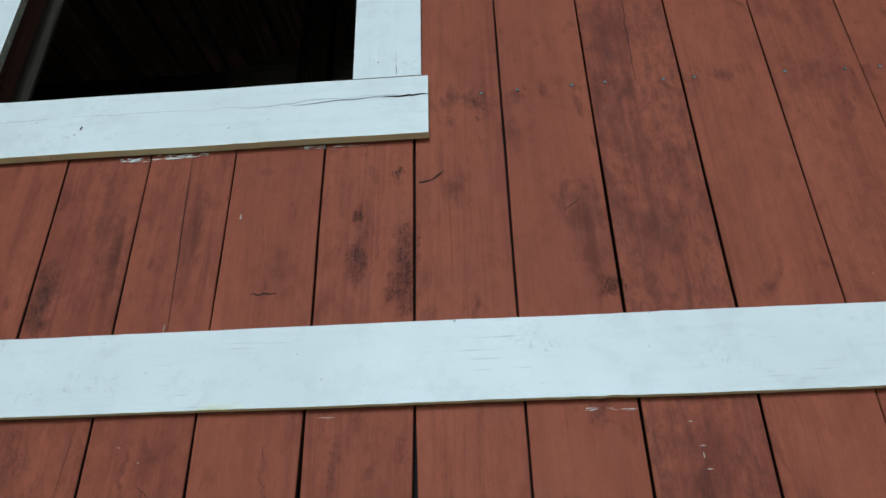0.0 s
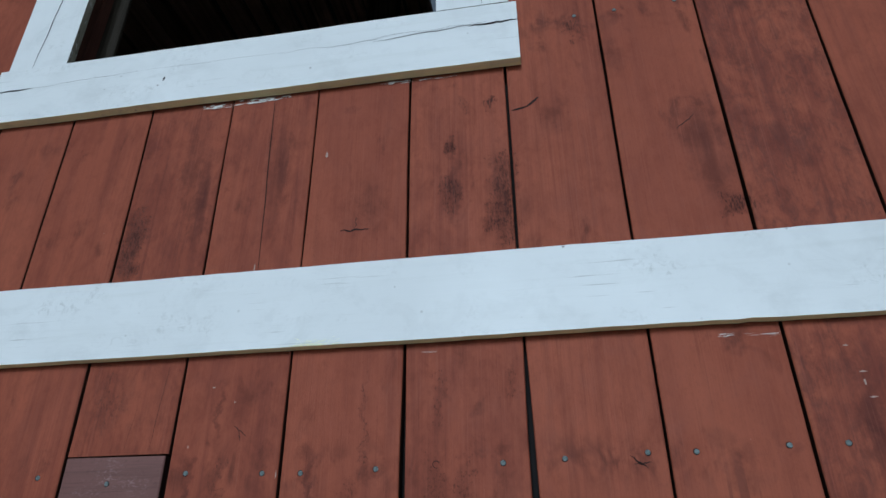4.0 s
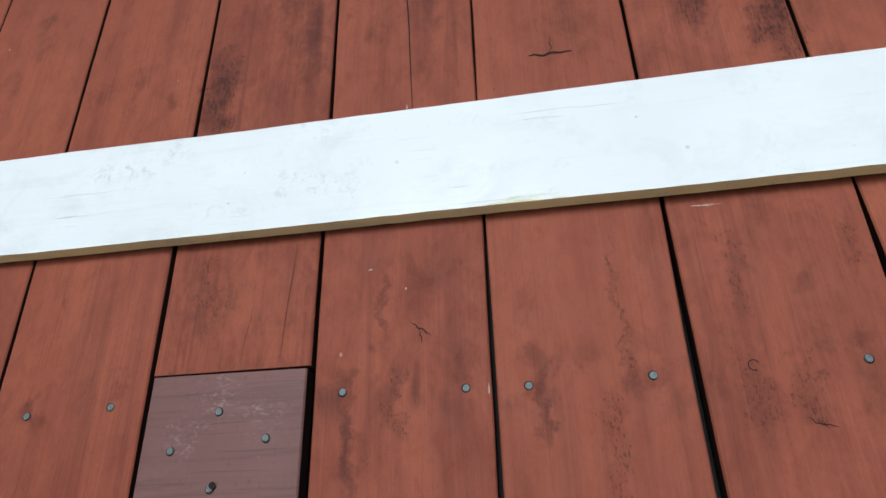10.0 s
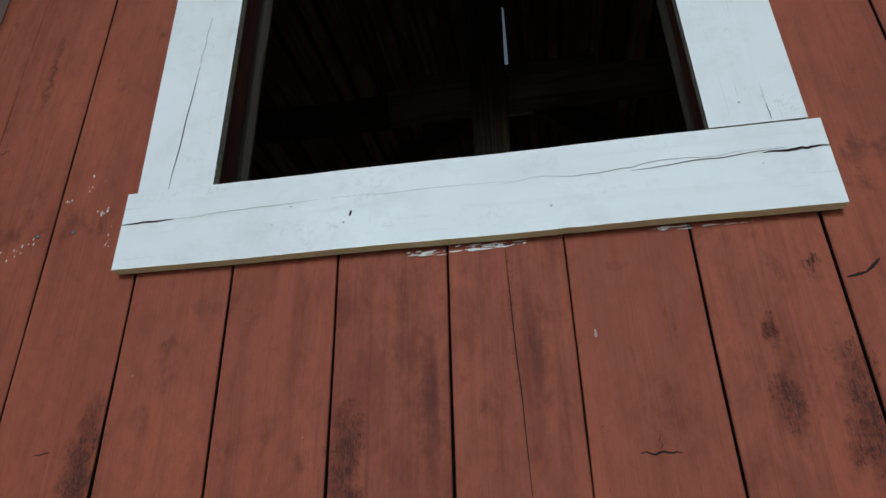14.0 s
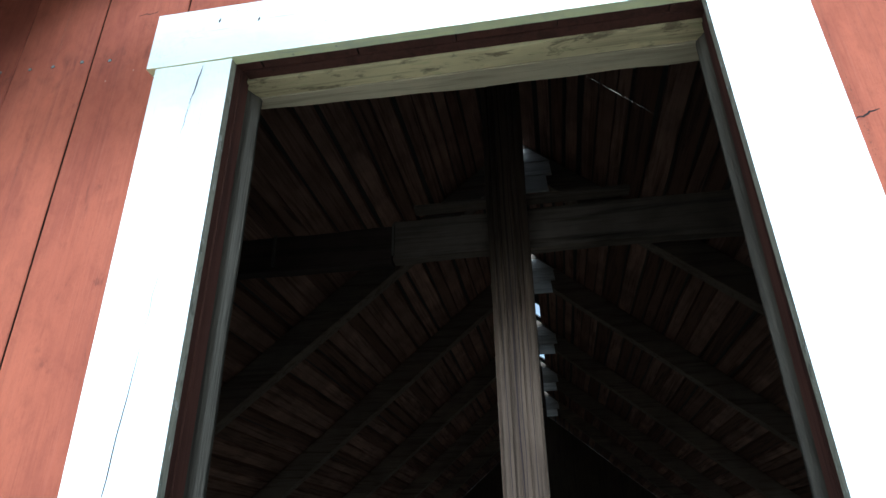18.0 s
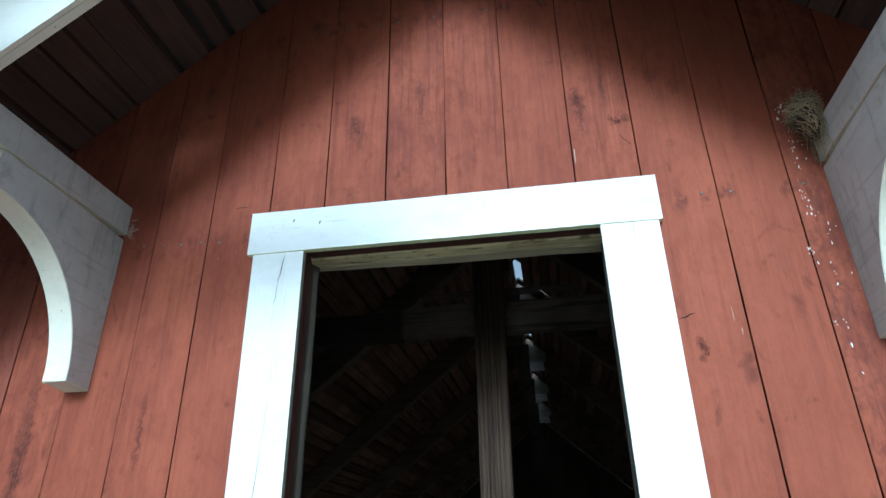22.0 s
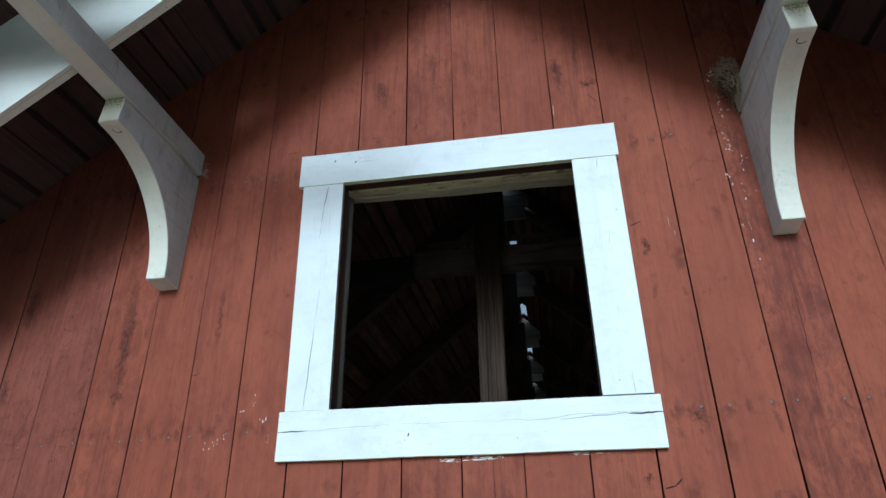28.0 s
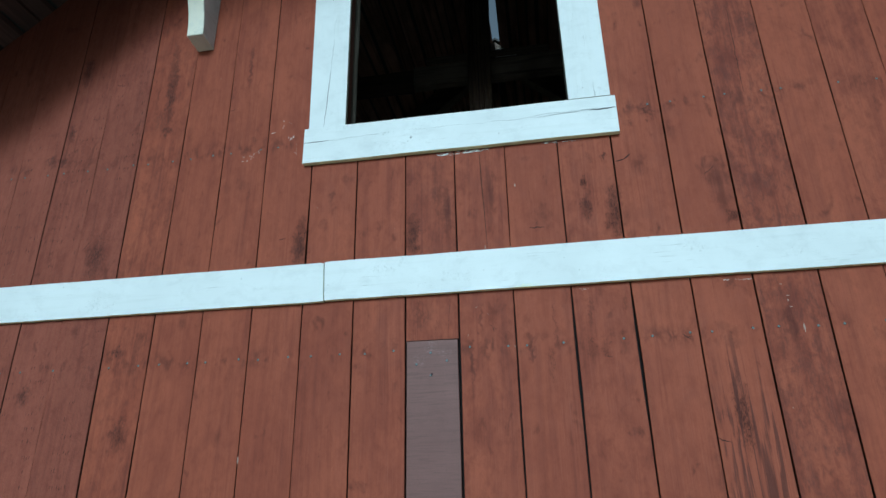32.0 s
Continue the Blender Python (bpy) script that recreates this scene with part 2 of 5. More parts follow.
    # flame figure of one board, low on the wall
    flame = n.noise((46, 46, 1.9), 4, 0.55, 1.4, n.math("ADD", w, 2.0))
    area = n.blob(0.145, 2.86, 0.125, 0.42)
    figure = n.math("MULTIPLY", n.span(flame, 0.49, 0.57), n.span(area, 0.0, 0.5))
    col = n.mix(n.math("MULTIPLY", figure, 0.78), col, (0.060, 0.020, 0.016))
    upper = n.math("MULTIPLY", n.span(n.noise((44, 44, 1.2), 5, 0.60, 1.6, n.math("ADD", w, 6.0)), 0.54, 0.64), n.span(n.blob(-0.58, 5.62, 0.75, 0.42), 0.0, 0.4))
    col = n.mix(n.math("MULTIPLY", upper, 0.40), col, (0.080, 0.023, 0.017))
    # smudges along the nail rows
    high = n.add("SeparateXYZ")
    n.put(high.inputs[0], n.add("NewGeometry").outputs["Position"])
    near = None
    for row in NAIL_ROWS:
        d = n.span(n.math("ABSOLUTE", n.math("SUBTRACT", high.outputs["Z"], row)), 0.050, 0.005)
        near = d if near is None else n.math("MAXIMUM", near, d)
    smudge = n.math("MULTIPLY", near, n.span(n.noise((24, 24, 14), 4, 0.6, 0.5, n.math("ADD", w, 14.0)), 0.50, 0.64))
    col = n.mix(n.math("MULTIPLY", smudge, 0.62), col, (0.066, 0.019, 0.013))
    # knots with dark halos
    kn = n.add("TexVoronoi", voronoi_dimensions="4D")
    n.put(kn.inputs["Vector"], n.coords((8.0, 8.0, 4.6)))
    n.put(kn.inputs["W"], w)
    kn.inputs["Scale"].default_value = 1.0
    knot = n.math("MULTIPLY", n.span(kn.outputs["Distance"], 0.20, 0.03), n.span(mottle, 0.34, 0.58, 0.30, 1.0))
    col = n.mix(n.math("MULTIPLY", knot, 0.62), col, (0.062, 0.018, 0.012))
    # open pores in bands along the grain
    pock = n.noise((430, 430, 210), 3, 0.62, 0.3, n.math("ADD", w, 71.0))
    band = n.math("MULTIPLY", n.span(n.noise((26, 26, 1.4), 3, 0.5, 0.4, n.math("ADD", w, 3.0)), 0.60, 0.70), n.span(n.noise((7, 7, 3.0), 3, 0.5, 0.3, n.math("ADD", w, 23.0)), 0.50, 0.62, 0.0, 0.75))
    rough = None
    for x, z, rx, rz in PORES:
        b = n.blob(x, z, rx, rz)
        rough = b if rough is None else n.math("MAXIMUM", rough, b)
    where = n.math("MAXIMUM", band, n.span(rough, 0.05, 0.55))
    pits = n.math("MULTIPLY", n.span(n.math("ADD", pock, n.math("MULTIPLY", where, 0.07)), 0.60, 0.70), n.span(where, 0.0, 0.35))
    col = n.mix(n.math("MULTIPLY", where, 0.24), col, (0.086, 0.028, 0.019))
    col = n.mix(n.math("MULTIPLY", pits, 0.55), col, (0.044, 0.013, 0.009))
    # pale dust and rubbed paint
    dust = n.span(n.noise((8, 8, 5), 6, 0.66, 0.2, n.math("ADD", w, 21.0)), 0.56, 0.80, 0.0, 0.10)
    col = n.mix(dust, col, (0.29, 0.112, 0.082))
    fleck = n.add("TexVoronoi", voronoi_dimensions="4D")
    n.put(fleck.inputs["Vector"], n.coords((26, 26, 16)))
    n.put(fleck.inputs["W"], w)
    fleck.inputs["Scale"].default_value = 1.0
    col = n.mix(n.span(fleck.outputs["Distance"], 0.045, 0.030, 0.0, 0.40), col, (0.46, 0.36, 0.31))
    # brush strokes: thin paler and darker lines, in patches
    brush = n.noise((420, 420, 5.5), 4, 0.68, 0.5, n.math("ADD", w, 27.0))
    patchy = n.span(n.noise((9, 9, 3.2), 4, 0.6, 0.6, n.math("ADD", w, 33.0)), 0.38, 0.62, 0.25, 1.0)
    col = n.mix(n.math("MULTIPLY", n.span(brush, 0.54, 0.74, 0.0, 0.34), patchy), col, (0.30, 0.112, 0.078))
    col = n.mix(n.math("MULTIPLY", n.span(brush, 0.46, 0.28, 0.0, 0.42), patchy), col, (0.092, 0.024, 0.016))
    crumb = n.noise((340, 340, 260), 4, 0.75, 0.4, n.math("ADD", w, 41.0))
    col = n.mix(n.math("MULTIPLY", n.span(crumb, 0.56, 0.72, 0.0, 0.42), patchy), col, (0.094, 0.025, 0.017))
    n.color(col)
    n.rough(n.span(mottle, 0.2, 0.8, 0.50, 0.78))
    h = n.math("SUBTRACT", n.math("ADD", n.math("MULTIPLY", smear, 0.6), n.math("ADD", n.math("MULTIPLY", brush, 0.34), n.math("MULTIPLY", crumb, 0.26))), n.math("MULTIPLY", n.math("MAXIMUM", pits, torn), 0.55))
    if peel:
        h = n.math("ADD", h, n.math("MULTIPLY", n.noise((70, 70, 34), 3, 0.55, 1.6, n.math("ADD", w, 61.0)), peel))
    n.bump(h, 0.34, 0.003)
    return n.mat


def white_paint(name, base=(0.685, 0.705, 0.71), grime=0.25, along="x"):
    n = Nodes(name, 0.5)
    w = n.random()
    s = {"x": (2.2, 40, 40), "z": (40, 40, 2.2), "y": (40, 2.2, 40)}[along]
    s2 = {"x": (9, 150, 150), "z": (150, 150, 9), "y": (150, 9, 150)}[along]
    grain = n.noise(s, 4, 0.6, 0.5, w)
    fine = n.noise(s2, 3, 0.6, 0.3, w)
    cloud = n.noise((3.5, 3.5, 3.5), 4, 0.6, 0.2, w)
    col = n.mix(n.span(cloud, 0.35, 0.75), base, tuple(c * 0.90 for c in base))
    col = n.mix(n.span(grain, 0.52, 0.76, 0.0, grime * 1.3), col, (0.50, 0.52, 0.50))
    speck = n.add("TexVoronoi")
    n.put(speck.inputs["Vector"], n.coords((26, 26, 26)))
    speck.inputs["Scale"].default_value = 1.0
    dots = n.math("MULTIPLY", n.span(speck.outputs["Distance"], 0.085, 0.03), n.span(n.noise((8, 8, 8), 2, 0.5, 0.0, w), 0.50, 0.60))
    col = n.mix(n.math("MULTIPLY", dots, 0.75), col, (0.16, 0.15, 0.13))
    rub = n.math("MULTIPLY", n.span(n.noise((60, 60, 60), 5, 0.75, 1.2, w), 0.52, 0.64), n.span(n.noise((6, 6, 12), 4, 0.55, 0.4, n.math("ADD", w, 5.0)), 0.52, 0.68))
    col = n.mix(n.math("MULTIPLY", rub, 0.55), col, (0.40, 0.41, 0.40))
    haze = n.noise((11, 11, 16), 5, 0.68, 0.6, n.math("ADD", w, 19.0))
    col = n.mix(n.span(haze, 0.50, 0.70, 0.0, 0.32), col, (0.46, 0.475, 0.475))
    stroke = {"x": (7, 300, 300), "z": (300, 300, 7), "y": (300, 7, 300)}[along]
    hair = n.math("MULTIPLY", n.span(n.noise(stroke, 2, 0.5, 0.4, n.math("ADD", w, 8.0)), 0.66, 0.72), n.span(n.noise((5, 5, 5), 3, 0.5, 0.2, n.math("ADD", w, 12.0)), 0.50, 0.60))
    col = n.mix(n.math("MULTIPLY", hair, 0.55), col, (0.30, 0.30, 0.29))
    n.color(col)
    n.rough(n.span(cloud, 0.2, 0.8, 0.38, 0.60))
    n.bump(n.math("ADD", n.math("MULTIPLY", grain, 0.7), n.math("MULTIPLY", fine, 0.4)), 0.22, 0.002)
    return n.mat


def grimy_side_white():
    n = Nodes("weathered_shaded_white_paint", 0.6)
    w = n.random()
    cloud = n.noise((6, 6, 6), 5, 0.65, 0.3, w)
    scratch = n.noise((30, 2.2, 44), 5, 0.66, 1.0, w, (0.62, 0, 0))
    scratch2 = n.noise((14, 26, 3.2), 5, 0.66, 1.3, w, (0.75, 0, 0))
    # scratched white paint, greyed further because the bracket sides catch less light
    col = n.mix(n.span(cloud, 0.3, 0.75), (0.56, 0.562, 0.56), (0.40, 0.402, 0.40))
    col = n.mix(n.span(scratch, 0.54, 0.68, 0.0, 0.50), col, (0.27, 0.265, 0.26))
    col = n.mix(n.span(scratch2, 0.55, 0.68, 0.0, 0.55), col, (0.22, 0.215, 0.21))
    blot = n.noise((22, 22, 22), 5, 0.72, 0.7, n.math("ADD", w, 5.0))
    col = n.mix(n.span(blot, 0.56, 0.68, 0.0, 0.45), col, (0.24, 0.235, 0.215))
    n.color(col)
    n.bump(n.math("ADD", scratch, scratch2), 0.25, 0.002)
    return n.mat


def board_edge():
    """White paint worn to grey on the sawn edge of a board."""
    n = Nodes("worn_board_edge", 0.75)
    w = n.random()
    long = n.noise((60, 60, 2.6), 5, 0.65, 0.6, w)
    spot = n.noise((55, 55, 30), 5, 0.7, 0.6, w)
    flake = n.noise((90, 90, 26), 4, 0.7, 1.0, n.math("ADD", w, 7.0))
    col = n.mix(n.span(long, 0.35, 0.65), (0.46, 0.43, 0.34), (0.26, 0.245, 0.195))
    col = n.mix(n.span(spot, 0.50, 0.66, 0.0, 0.7), col, (0.10, 0.098, 0.085))
    col = n.mix(n.span(flake, 0.58, 0.62, 0.0, 0.85), col, (0.60, 0.61, 0.58))
    n.color(col)
    n.bump(n.math("ADD", spot, n.math("MULTIPLY", flake, 0.8)), 0.5, 0.002)
    return n.mat


def old_cream():
    """A lintel with thin old cream paint, bare dark streaks and green stains."""
    n = Nodes("stained_cream_lintel", 0.75)
    w = n.random()
    long = n.noise((1.6, 46, 46), 5, 0.65, 0.9, w)
    hair = n.noise((7, 210, 210), 3, 0.6, 0.4, w)
    spot = n.noise((14, 40, 40), 5, 0.68, 0.8, n.math("ADD", w, 3.0))
    broad = n.noise((4, 9, 9), 4, 0.6, 0.4, n.math("ADD", w, 8.0))
    col = n.mix(n.span(broad, 0.35, 0.65), (0.78, 0.65, 0.37), (0.56, 0.455, 0.265))
    col = n.mix(n.span(long, 0.47, 0.64, 0.0, 0.72), col, (0.20, 0.155, 0.095))
    col = n.mix(n.span(n.noise((6, 24, 24), 4, 0.6, 0.5, n.math("ADD", w, 15.0)), 0.60, 0.72, 0.0, 0.6), col, (0.34, 0.37, 0.16))
    col = n.mix(n.span(spot, 0.53, 0.62, 0.0, 0.80), col, (0.16, 0.115, 0.07))
    col = n.mix(n.span(hair, 0.60, 0.72, 0.0, 0.6), col, (0.14, 0.10, 0.06))
    n.color(col)
    n.bump(n.math("ADD", long, n.math("ADD", hair, spot)), 0.5, 0.003)
    return n.mat


def wood(name, a, b, dark, along, rough=0.8, streaks=0.7, bump=0.5, hi=30, fine=130, uneven=0.5):
    """Unpainted timber with its grain along one axis."""
    n = Nodes(name, rough)
    n.bsdf.inputs["Specular IOR Level"].default_value = 0.1
    w = n.random()
    lo = 1.4
    scale = {"x": (lo, hi, hi), "y": (hi, lo, hi), "z": (hi, hi, lo)}[along]
    scale2 = {"x": (5, fine, fine), "y": (fine, 5, fine), "z": (fine, fine, 5)}[along]
    g = n.noise(scale, 5, 0.62, 0.8, w)
    f = n.noise(scale2, 3, 0.6, 0.3, w)
    c = n.noise((3, 3, 3), 4, 0.6, 0.2, w)
    tone = n.add("ObjectInfo").outputs["Random"]
    col = n.mix(n.span(c, 0.3, 0.7), a, b)
    col = n.mix(n.math("MULTIPLY", tone, uneven), col, tuple(v * 0.55 * (1.5 - uneven) for v in a))
    col = n.mix(n.span(g, 0.48, 0.72, 0.0, streaks), col, dark)
    col = n.mix(n.span(f, 0.52, 0.78, 0.0, 0.5), col, dark)
    n.color(col)
    n.bump(n.math("ADD", g, n.math("MULTIPLY", f, 0.6)), bump, 0.004)
    return n.mat


def plain(name, color, rough=0.7, metallic=0.0, vary=0.25, scale=40.0):
    n = Nodes(name, rough, metallic)
    c = n.noise((scale, scale, scale), 4, 0.6, 0.2, n.random())
    n.color(n.mix(n.span(c, 0.3, 0.7, 0.0, vary), color, tuple(v * 0.4 for v in color)))
    n.bump(c, 0.2, 0.002)
    return n.mat


def patch_paint():
    n = Nodes("purple_brown_paint", 0.55)
    g = n.noise((4, 60, 60), 4, 0.6, 0.6, None, (0, 0.35, 0))
    c = n.noise((8, 8, 8), 4, 0.6)
    col = n.mix(n.span(c, 0.3, 0.7), (0.124, 0.056, 0.048), (0.152, 0.072, 0.062))
    col = n.mix(n.span(g, 0.52, 0.68, 0.0, 0.30), col, (0.080, 0.037, 0.032))
    hair = n.noise((9, 260, 260), 3, 0.65, 0.5, None, (0, 0.35, 0))
    col = n.mix(n.span(hair, 0.52, 0.70, 0.0, 0.5), col, (0.066, 0.031, 0.027))
    col = n.mix(n.span(n.noise((160, 160, 130), 4, 0.7, 0.3), 0.56, 0.72, 0.0, 0.5), col, (0.070, 0.033, 0.029))
    scuff = None
    for x, z in ((-0.835, 3.235), (-0.870, 3.196), (-0.790, 3.215)):
        b = n.blob(x, z, 0.036, 0.030)
        scuff = b if scuff is None else n.math("MAXIMUM", scuff, b)
    lines = n.math("MULTIPLY", n.span(n.noise((120, 40, 260), 3, 0.6, 0.4), 0.50, 0.62), scuff)
    col = n.mix(n.math("MULTIPLY", lines, 0.42), col, (0.27, 0.19, 0.18))
    n.color(col)
    n.bump(g, 0.3, 0.002)
    return n.mat


RED = red_paint("barn_red_paint", (0.196, 0.052, 0.029), (0.238, 0.065, 0.035), (0.268, 0.077, 0.041))
RED_OLD = red_paint("worn_barn_red_paint", (0.176, 0.053, 0.034), (0.206, 0.063, 0.040), (0.232, 0.072, 0.046), 0.38, 5.0)
GAP = wood("dark_board_side", (0.045, 0.024, 0.019), (0.030, 0.017, 0.014), (0.012, 0.008, 0.007), "z")
WHITE = white_paint("white_trim_paint")
WHITE_UP = white_paint("white_jamb_paint", along="z")
WHITE_BARGE = white_paint("white_barge_paint", (0.62, 0.62, 0.575), 0.2)
CREAM = white_paint("cream_aged_paint", (0.72, 0.685, 0.575), 0.3, "y")
GRIMY_SIDE = grimy_side_white()
RAW = white_paint("aged_cream_edge_paint", (0.92, 0.91, 0.54), 0.25)
LINTEL = old_cream()
EDGE = board_edge()
LINTEL_BACK = wood("tan_log_wood", (0.62, 0.52, 0.36), (0.40, 0.33, 0.225), (0.10, 0.072, 0.050), "x", streaks=0.75)
GREY_Z = wood("grey_weathered_stud", (0.135, 0.118, 0.096), (0.055, 0.047, 0.038), (0.016, 0.013, 0.011), "z", streaks=1.0, bump=0.8, hi=46)
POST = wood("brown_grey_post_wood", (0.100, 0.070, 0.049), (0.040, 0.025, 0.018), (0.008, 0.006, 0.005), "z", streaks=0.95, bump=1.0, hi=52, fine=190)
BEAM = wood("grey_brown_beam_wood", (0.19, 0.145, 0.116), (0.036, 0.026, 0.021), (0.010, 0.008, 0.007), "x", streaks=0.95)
BEAM_DARK = wood("dark_brown_beam_wood", (0.060, 0.040, 0.032), (0.025, 0.018, 0.015), (0.009, 0.007, 0.007), "x")
RAFTER = wood("dark_rafter_wood", (0.28, 0.215, 0.172), (0.135, 0.106, 0.086), (0.030, 0.025, 0.021), "x", streaks=0.8)
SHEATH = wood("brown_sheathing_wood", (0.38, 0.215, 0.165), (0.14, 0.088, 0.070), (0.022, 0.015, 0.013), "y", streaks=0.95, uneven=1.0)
# the same boards under the eave, with the shade there put into the brown
SOFFIT = wood("shade_dark_soffit_boards", (0.115, 0.064, 0.055), (0.066, 0.041, 0.037), (0.030, 0.021, 0.020), "y", streaks=0.6)
REVEAL = wood("dark_red_board_edge", (0.115, 0.050, 0.038), (0.080, 0.036, 0.029), (0.035, 0.018, 0.016), "z")
INNER = wood("dark_inner_boards", (0.10, 0.075, 0.058), (0.07, 0.052, 0.042), (0.03, 0.023, 0.02), "z")
GAP_SHEET = plain("black_gap_sheet", (0.012, 0.010, 0.010), 0.95)
# pale so that the daylight from the ridge is in the colour
GUSSET = wood("ridge_lit_gusset_boards", (0.78, 0.74, 0.70), (0.60, 0.56, 0.53), (0.12, 0.105, 0.10), "x", streaks=0.6)
FLOOR = plain("pale_bounce_floor", (0.50, 0.43, 0.31), 0.95, 0.0, 0.4, 8.0)
SHINGLE = plain("dark_roof_shingle", (0.045, 0.042, 0.04), 0.85)
NAIL = plain("galvanised_nail", (0.165, 0.200, 0.200), 0.6, 0.2, 1.0, 420)
CRACK = plain("open_wood_crack", (0.018, 0.010, 0.009), 0.9)
CHIP = plain("bare_chipped_wood", (0.40, 0.30, 0.25), 0.9, 0.0, 0.6, 220)
DROP = plain("chalky_white_splash", (0.70, 0.68, 0.65), 0.9, 0.0, 0.35, 160)
STRAW = plain("dry_straw", (0.42, 0.325, 0.20), 0.85, 0.0, 0.85, 90)
MUD = plain("shade_dark_mud", (0.030, 0.023, 0.017), 0.95, 0.0, 0.5, 60)
PATCH = patch_paint()
BOUNCE_GROUND = plain("pale_bounce_ground", (0.47, 0.445, 0.365), 0.95, 0.0, 0.4, 30.0)
LICHEN = plain("yellow_green_lichen", (0.40, 0.36, 0.18), 0.95, 0.0, 0.6, 200)
WEB = plain("cobweb_thread", (0.6, 0.6, 0.58), 0.7)


# ---- mesh helpers ----
def part(name, bm, material, parent=None, label=""):
    """Links a bmesh as one mesh object, under a thing where one is given."""
    me = bpy.data.meshes.new(name)
    bm.to_mesh(me)
    bm.free()
    for m in material if isinstance(material, (list, tuple)) else (material,):
        me.materials.append(m)
    ob = new(name, me)
    ob.parent = parent
    return tagged(ob, label)


def prism(bm, outline, y0, y1, mat=0):
    """An outline in x and z (anticlockwise seen from the front), from y0 in front to y1 behind."""
    a = [bm.verts.new((x, y0, z)) for x, z in outline]
    b = [bm.verts.new((x, y1, z)) for x, z in outline]
    k = len(a)
    faces = [bm.faces.new(a), bm.faces.new(b[::-1])]
    for i in range(k):
        j = (i + 1) % k
        faces.append(bm.faces.new((a[j], a[i], b[i], b[j])))
    for f in faces:
        f.material_index = mat
    return faces


def box(bm, x0, x1, y0, y1, z0, z1, mat=0):
    return prism(bm, [(x0, z0), (x1, z0), (x1, z1), (x0, z1)], y0, y1, mat)


def soften(bm, width, segments=1):
    edges = [e for e in bm.edges if len(e.link_faces) == 2 and e.calc_face_angle(0) > 0.6]
    bmesh.ops.bevel(bm, geom=edges, offset=width, segments=segments, affect="EDGES", clamp_overlap=True)


def thing(name, label, category, group="", kind="", at=(0, 0, 0)):
    ob = new(name)
    ob.empty_display_size = 0.1
    ob.location = at
    return tagged(ob, label, category, group, kind)


# ---- plan ----
RIDGE_X, RIDGE_Z, SLOPE = -0.70, 6.72, 0.84
LEFT, RIGHT, BACK = -3.55, 2.15, 12.0
# front edge of the overhang, out of view, pushed forward to shade the upper wall
OVER = -1.60
WIN = (-1.165, -0.287, 4.160, 5.043)


def roof_z(x):
    return RIDGE_Z - SLOPE * abs(x - RIDGE_X)


# ground, one sheet out to the horizon; unseen, pale to light undersides from below
bm = bmesh.new()
bmesh.ops.create_grid(bm, x_segments=40, y_segments=40, size=400)
for v in bm.verts:
    v.co.z = 0.0 if v.co.length < 30 else 1.2 * noise.noise(v.co * 0.01)
tagged(part("ground", bm, BOUNCE_GROUND), "unseen ground before the barn, pale to throw light up", "ground", kind="structure")

# ---- the gable wall ----
# black sheet added behind the boards, standing for the unlit space in their gaps
bm = bmesh.new()
x0, x1, z0, z1 = WIN
box(bm, LEFT, x0 - 0.065, 0.030, 0.055, 0.0, 4.0)
box(bm, x1 + 0.065, RIGHT, 0.030, 0.055, 0.0, 4.0)
box(bm, x0 - 0.065, x1 + 0.065, 0.030, 0.055, 0.0, z0 - 0.02)
prism(bm, [(LEFT, 4.0), (x0 - 0.065, 4.0), (x0 - 0.065, roof_z(x0 - 0.065) - 0.02), (LEFT, roof_z(LEFT) - 0.02)], 0.030, 0.055)
prism(bm, [(x1 + 0.065, 4.0), (RIGHT, 4.0), (RIGHT, roof_z(RIGHT) - 0.02), (x1 + 0.065, roof_z(x1 + 0.065) - 0.02)], 0.030, 0.055)
prism(bm, [(x0 - 0.065, z1 + 0.065), (x1 + 0.065, z1 + 0.065), (x1 + 0.065, roof_z(x1 + 0.065) - 0.02), (RIDGE_X, RIDGE_Z - 0.02), (x0 - 0.065, roof_z(x0 - 0.065) - 0.02)], 0.030, 0.055)
wall = tagged(part("wall_front", bm, GAP_SHEET), "gable wall of upright red-painted boards over an added black gap sheet", "wall", kind="structure")

# each joint between boards: its x at 3.0 m and at 5.5 m up, and its gap
JOINTS = [
    (-2.470, -2.470, 0.0050), (-2.285, -2.285, 0.0012), (-2.087, -2.098, 0.0052), (-1.897, -1.886, 0.0055), (-1.698, -1.699, 0.0048), (-1.502, -1.514, 0.0026),
    (-1.307, -1.312, 0.0062), (-1.113, -1.130, 0.0056), (-0.921, -0.931, 0.0070), (-0.731, -0.737, 0.0058), (-0.538, -0.546, 0.0036), (-0.342, -0.345, 0.0062),
    (-0.143, -0.155, 0.0066), (0.049, 0.043, 0.0050), (0.244, 0.239, 0.0058), (0.442, 0.446, 0.0062), (0.635, 0.636, 0.0050),
]
rng = random.Random(7)


while JOINTS[0][0] > LEFT + 0.1:
    JOINTS.insert(0, (JOINTS[0][0] - 0.193, JOINTS[0][1] - 0.193, rng.uniform(0.003, 0.006)))
while JOINTS[-1][0] < RIGHT - 0.1:
    JOINTS.append((JOINTS[-1][0] + 0.193, JOINTS[-1][1] + 0.193, rng.uniform(0.003, 0.006)))


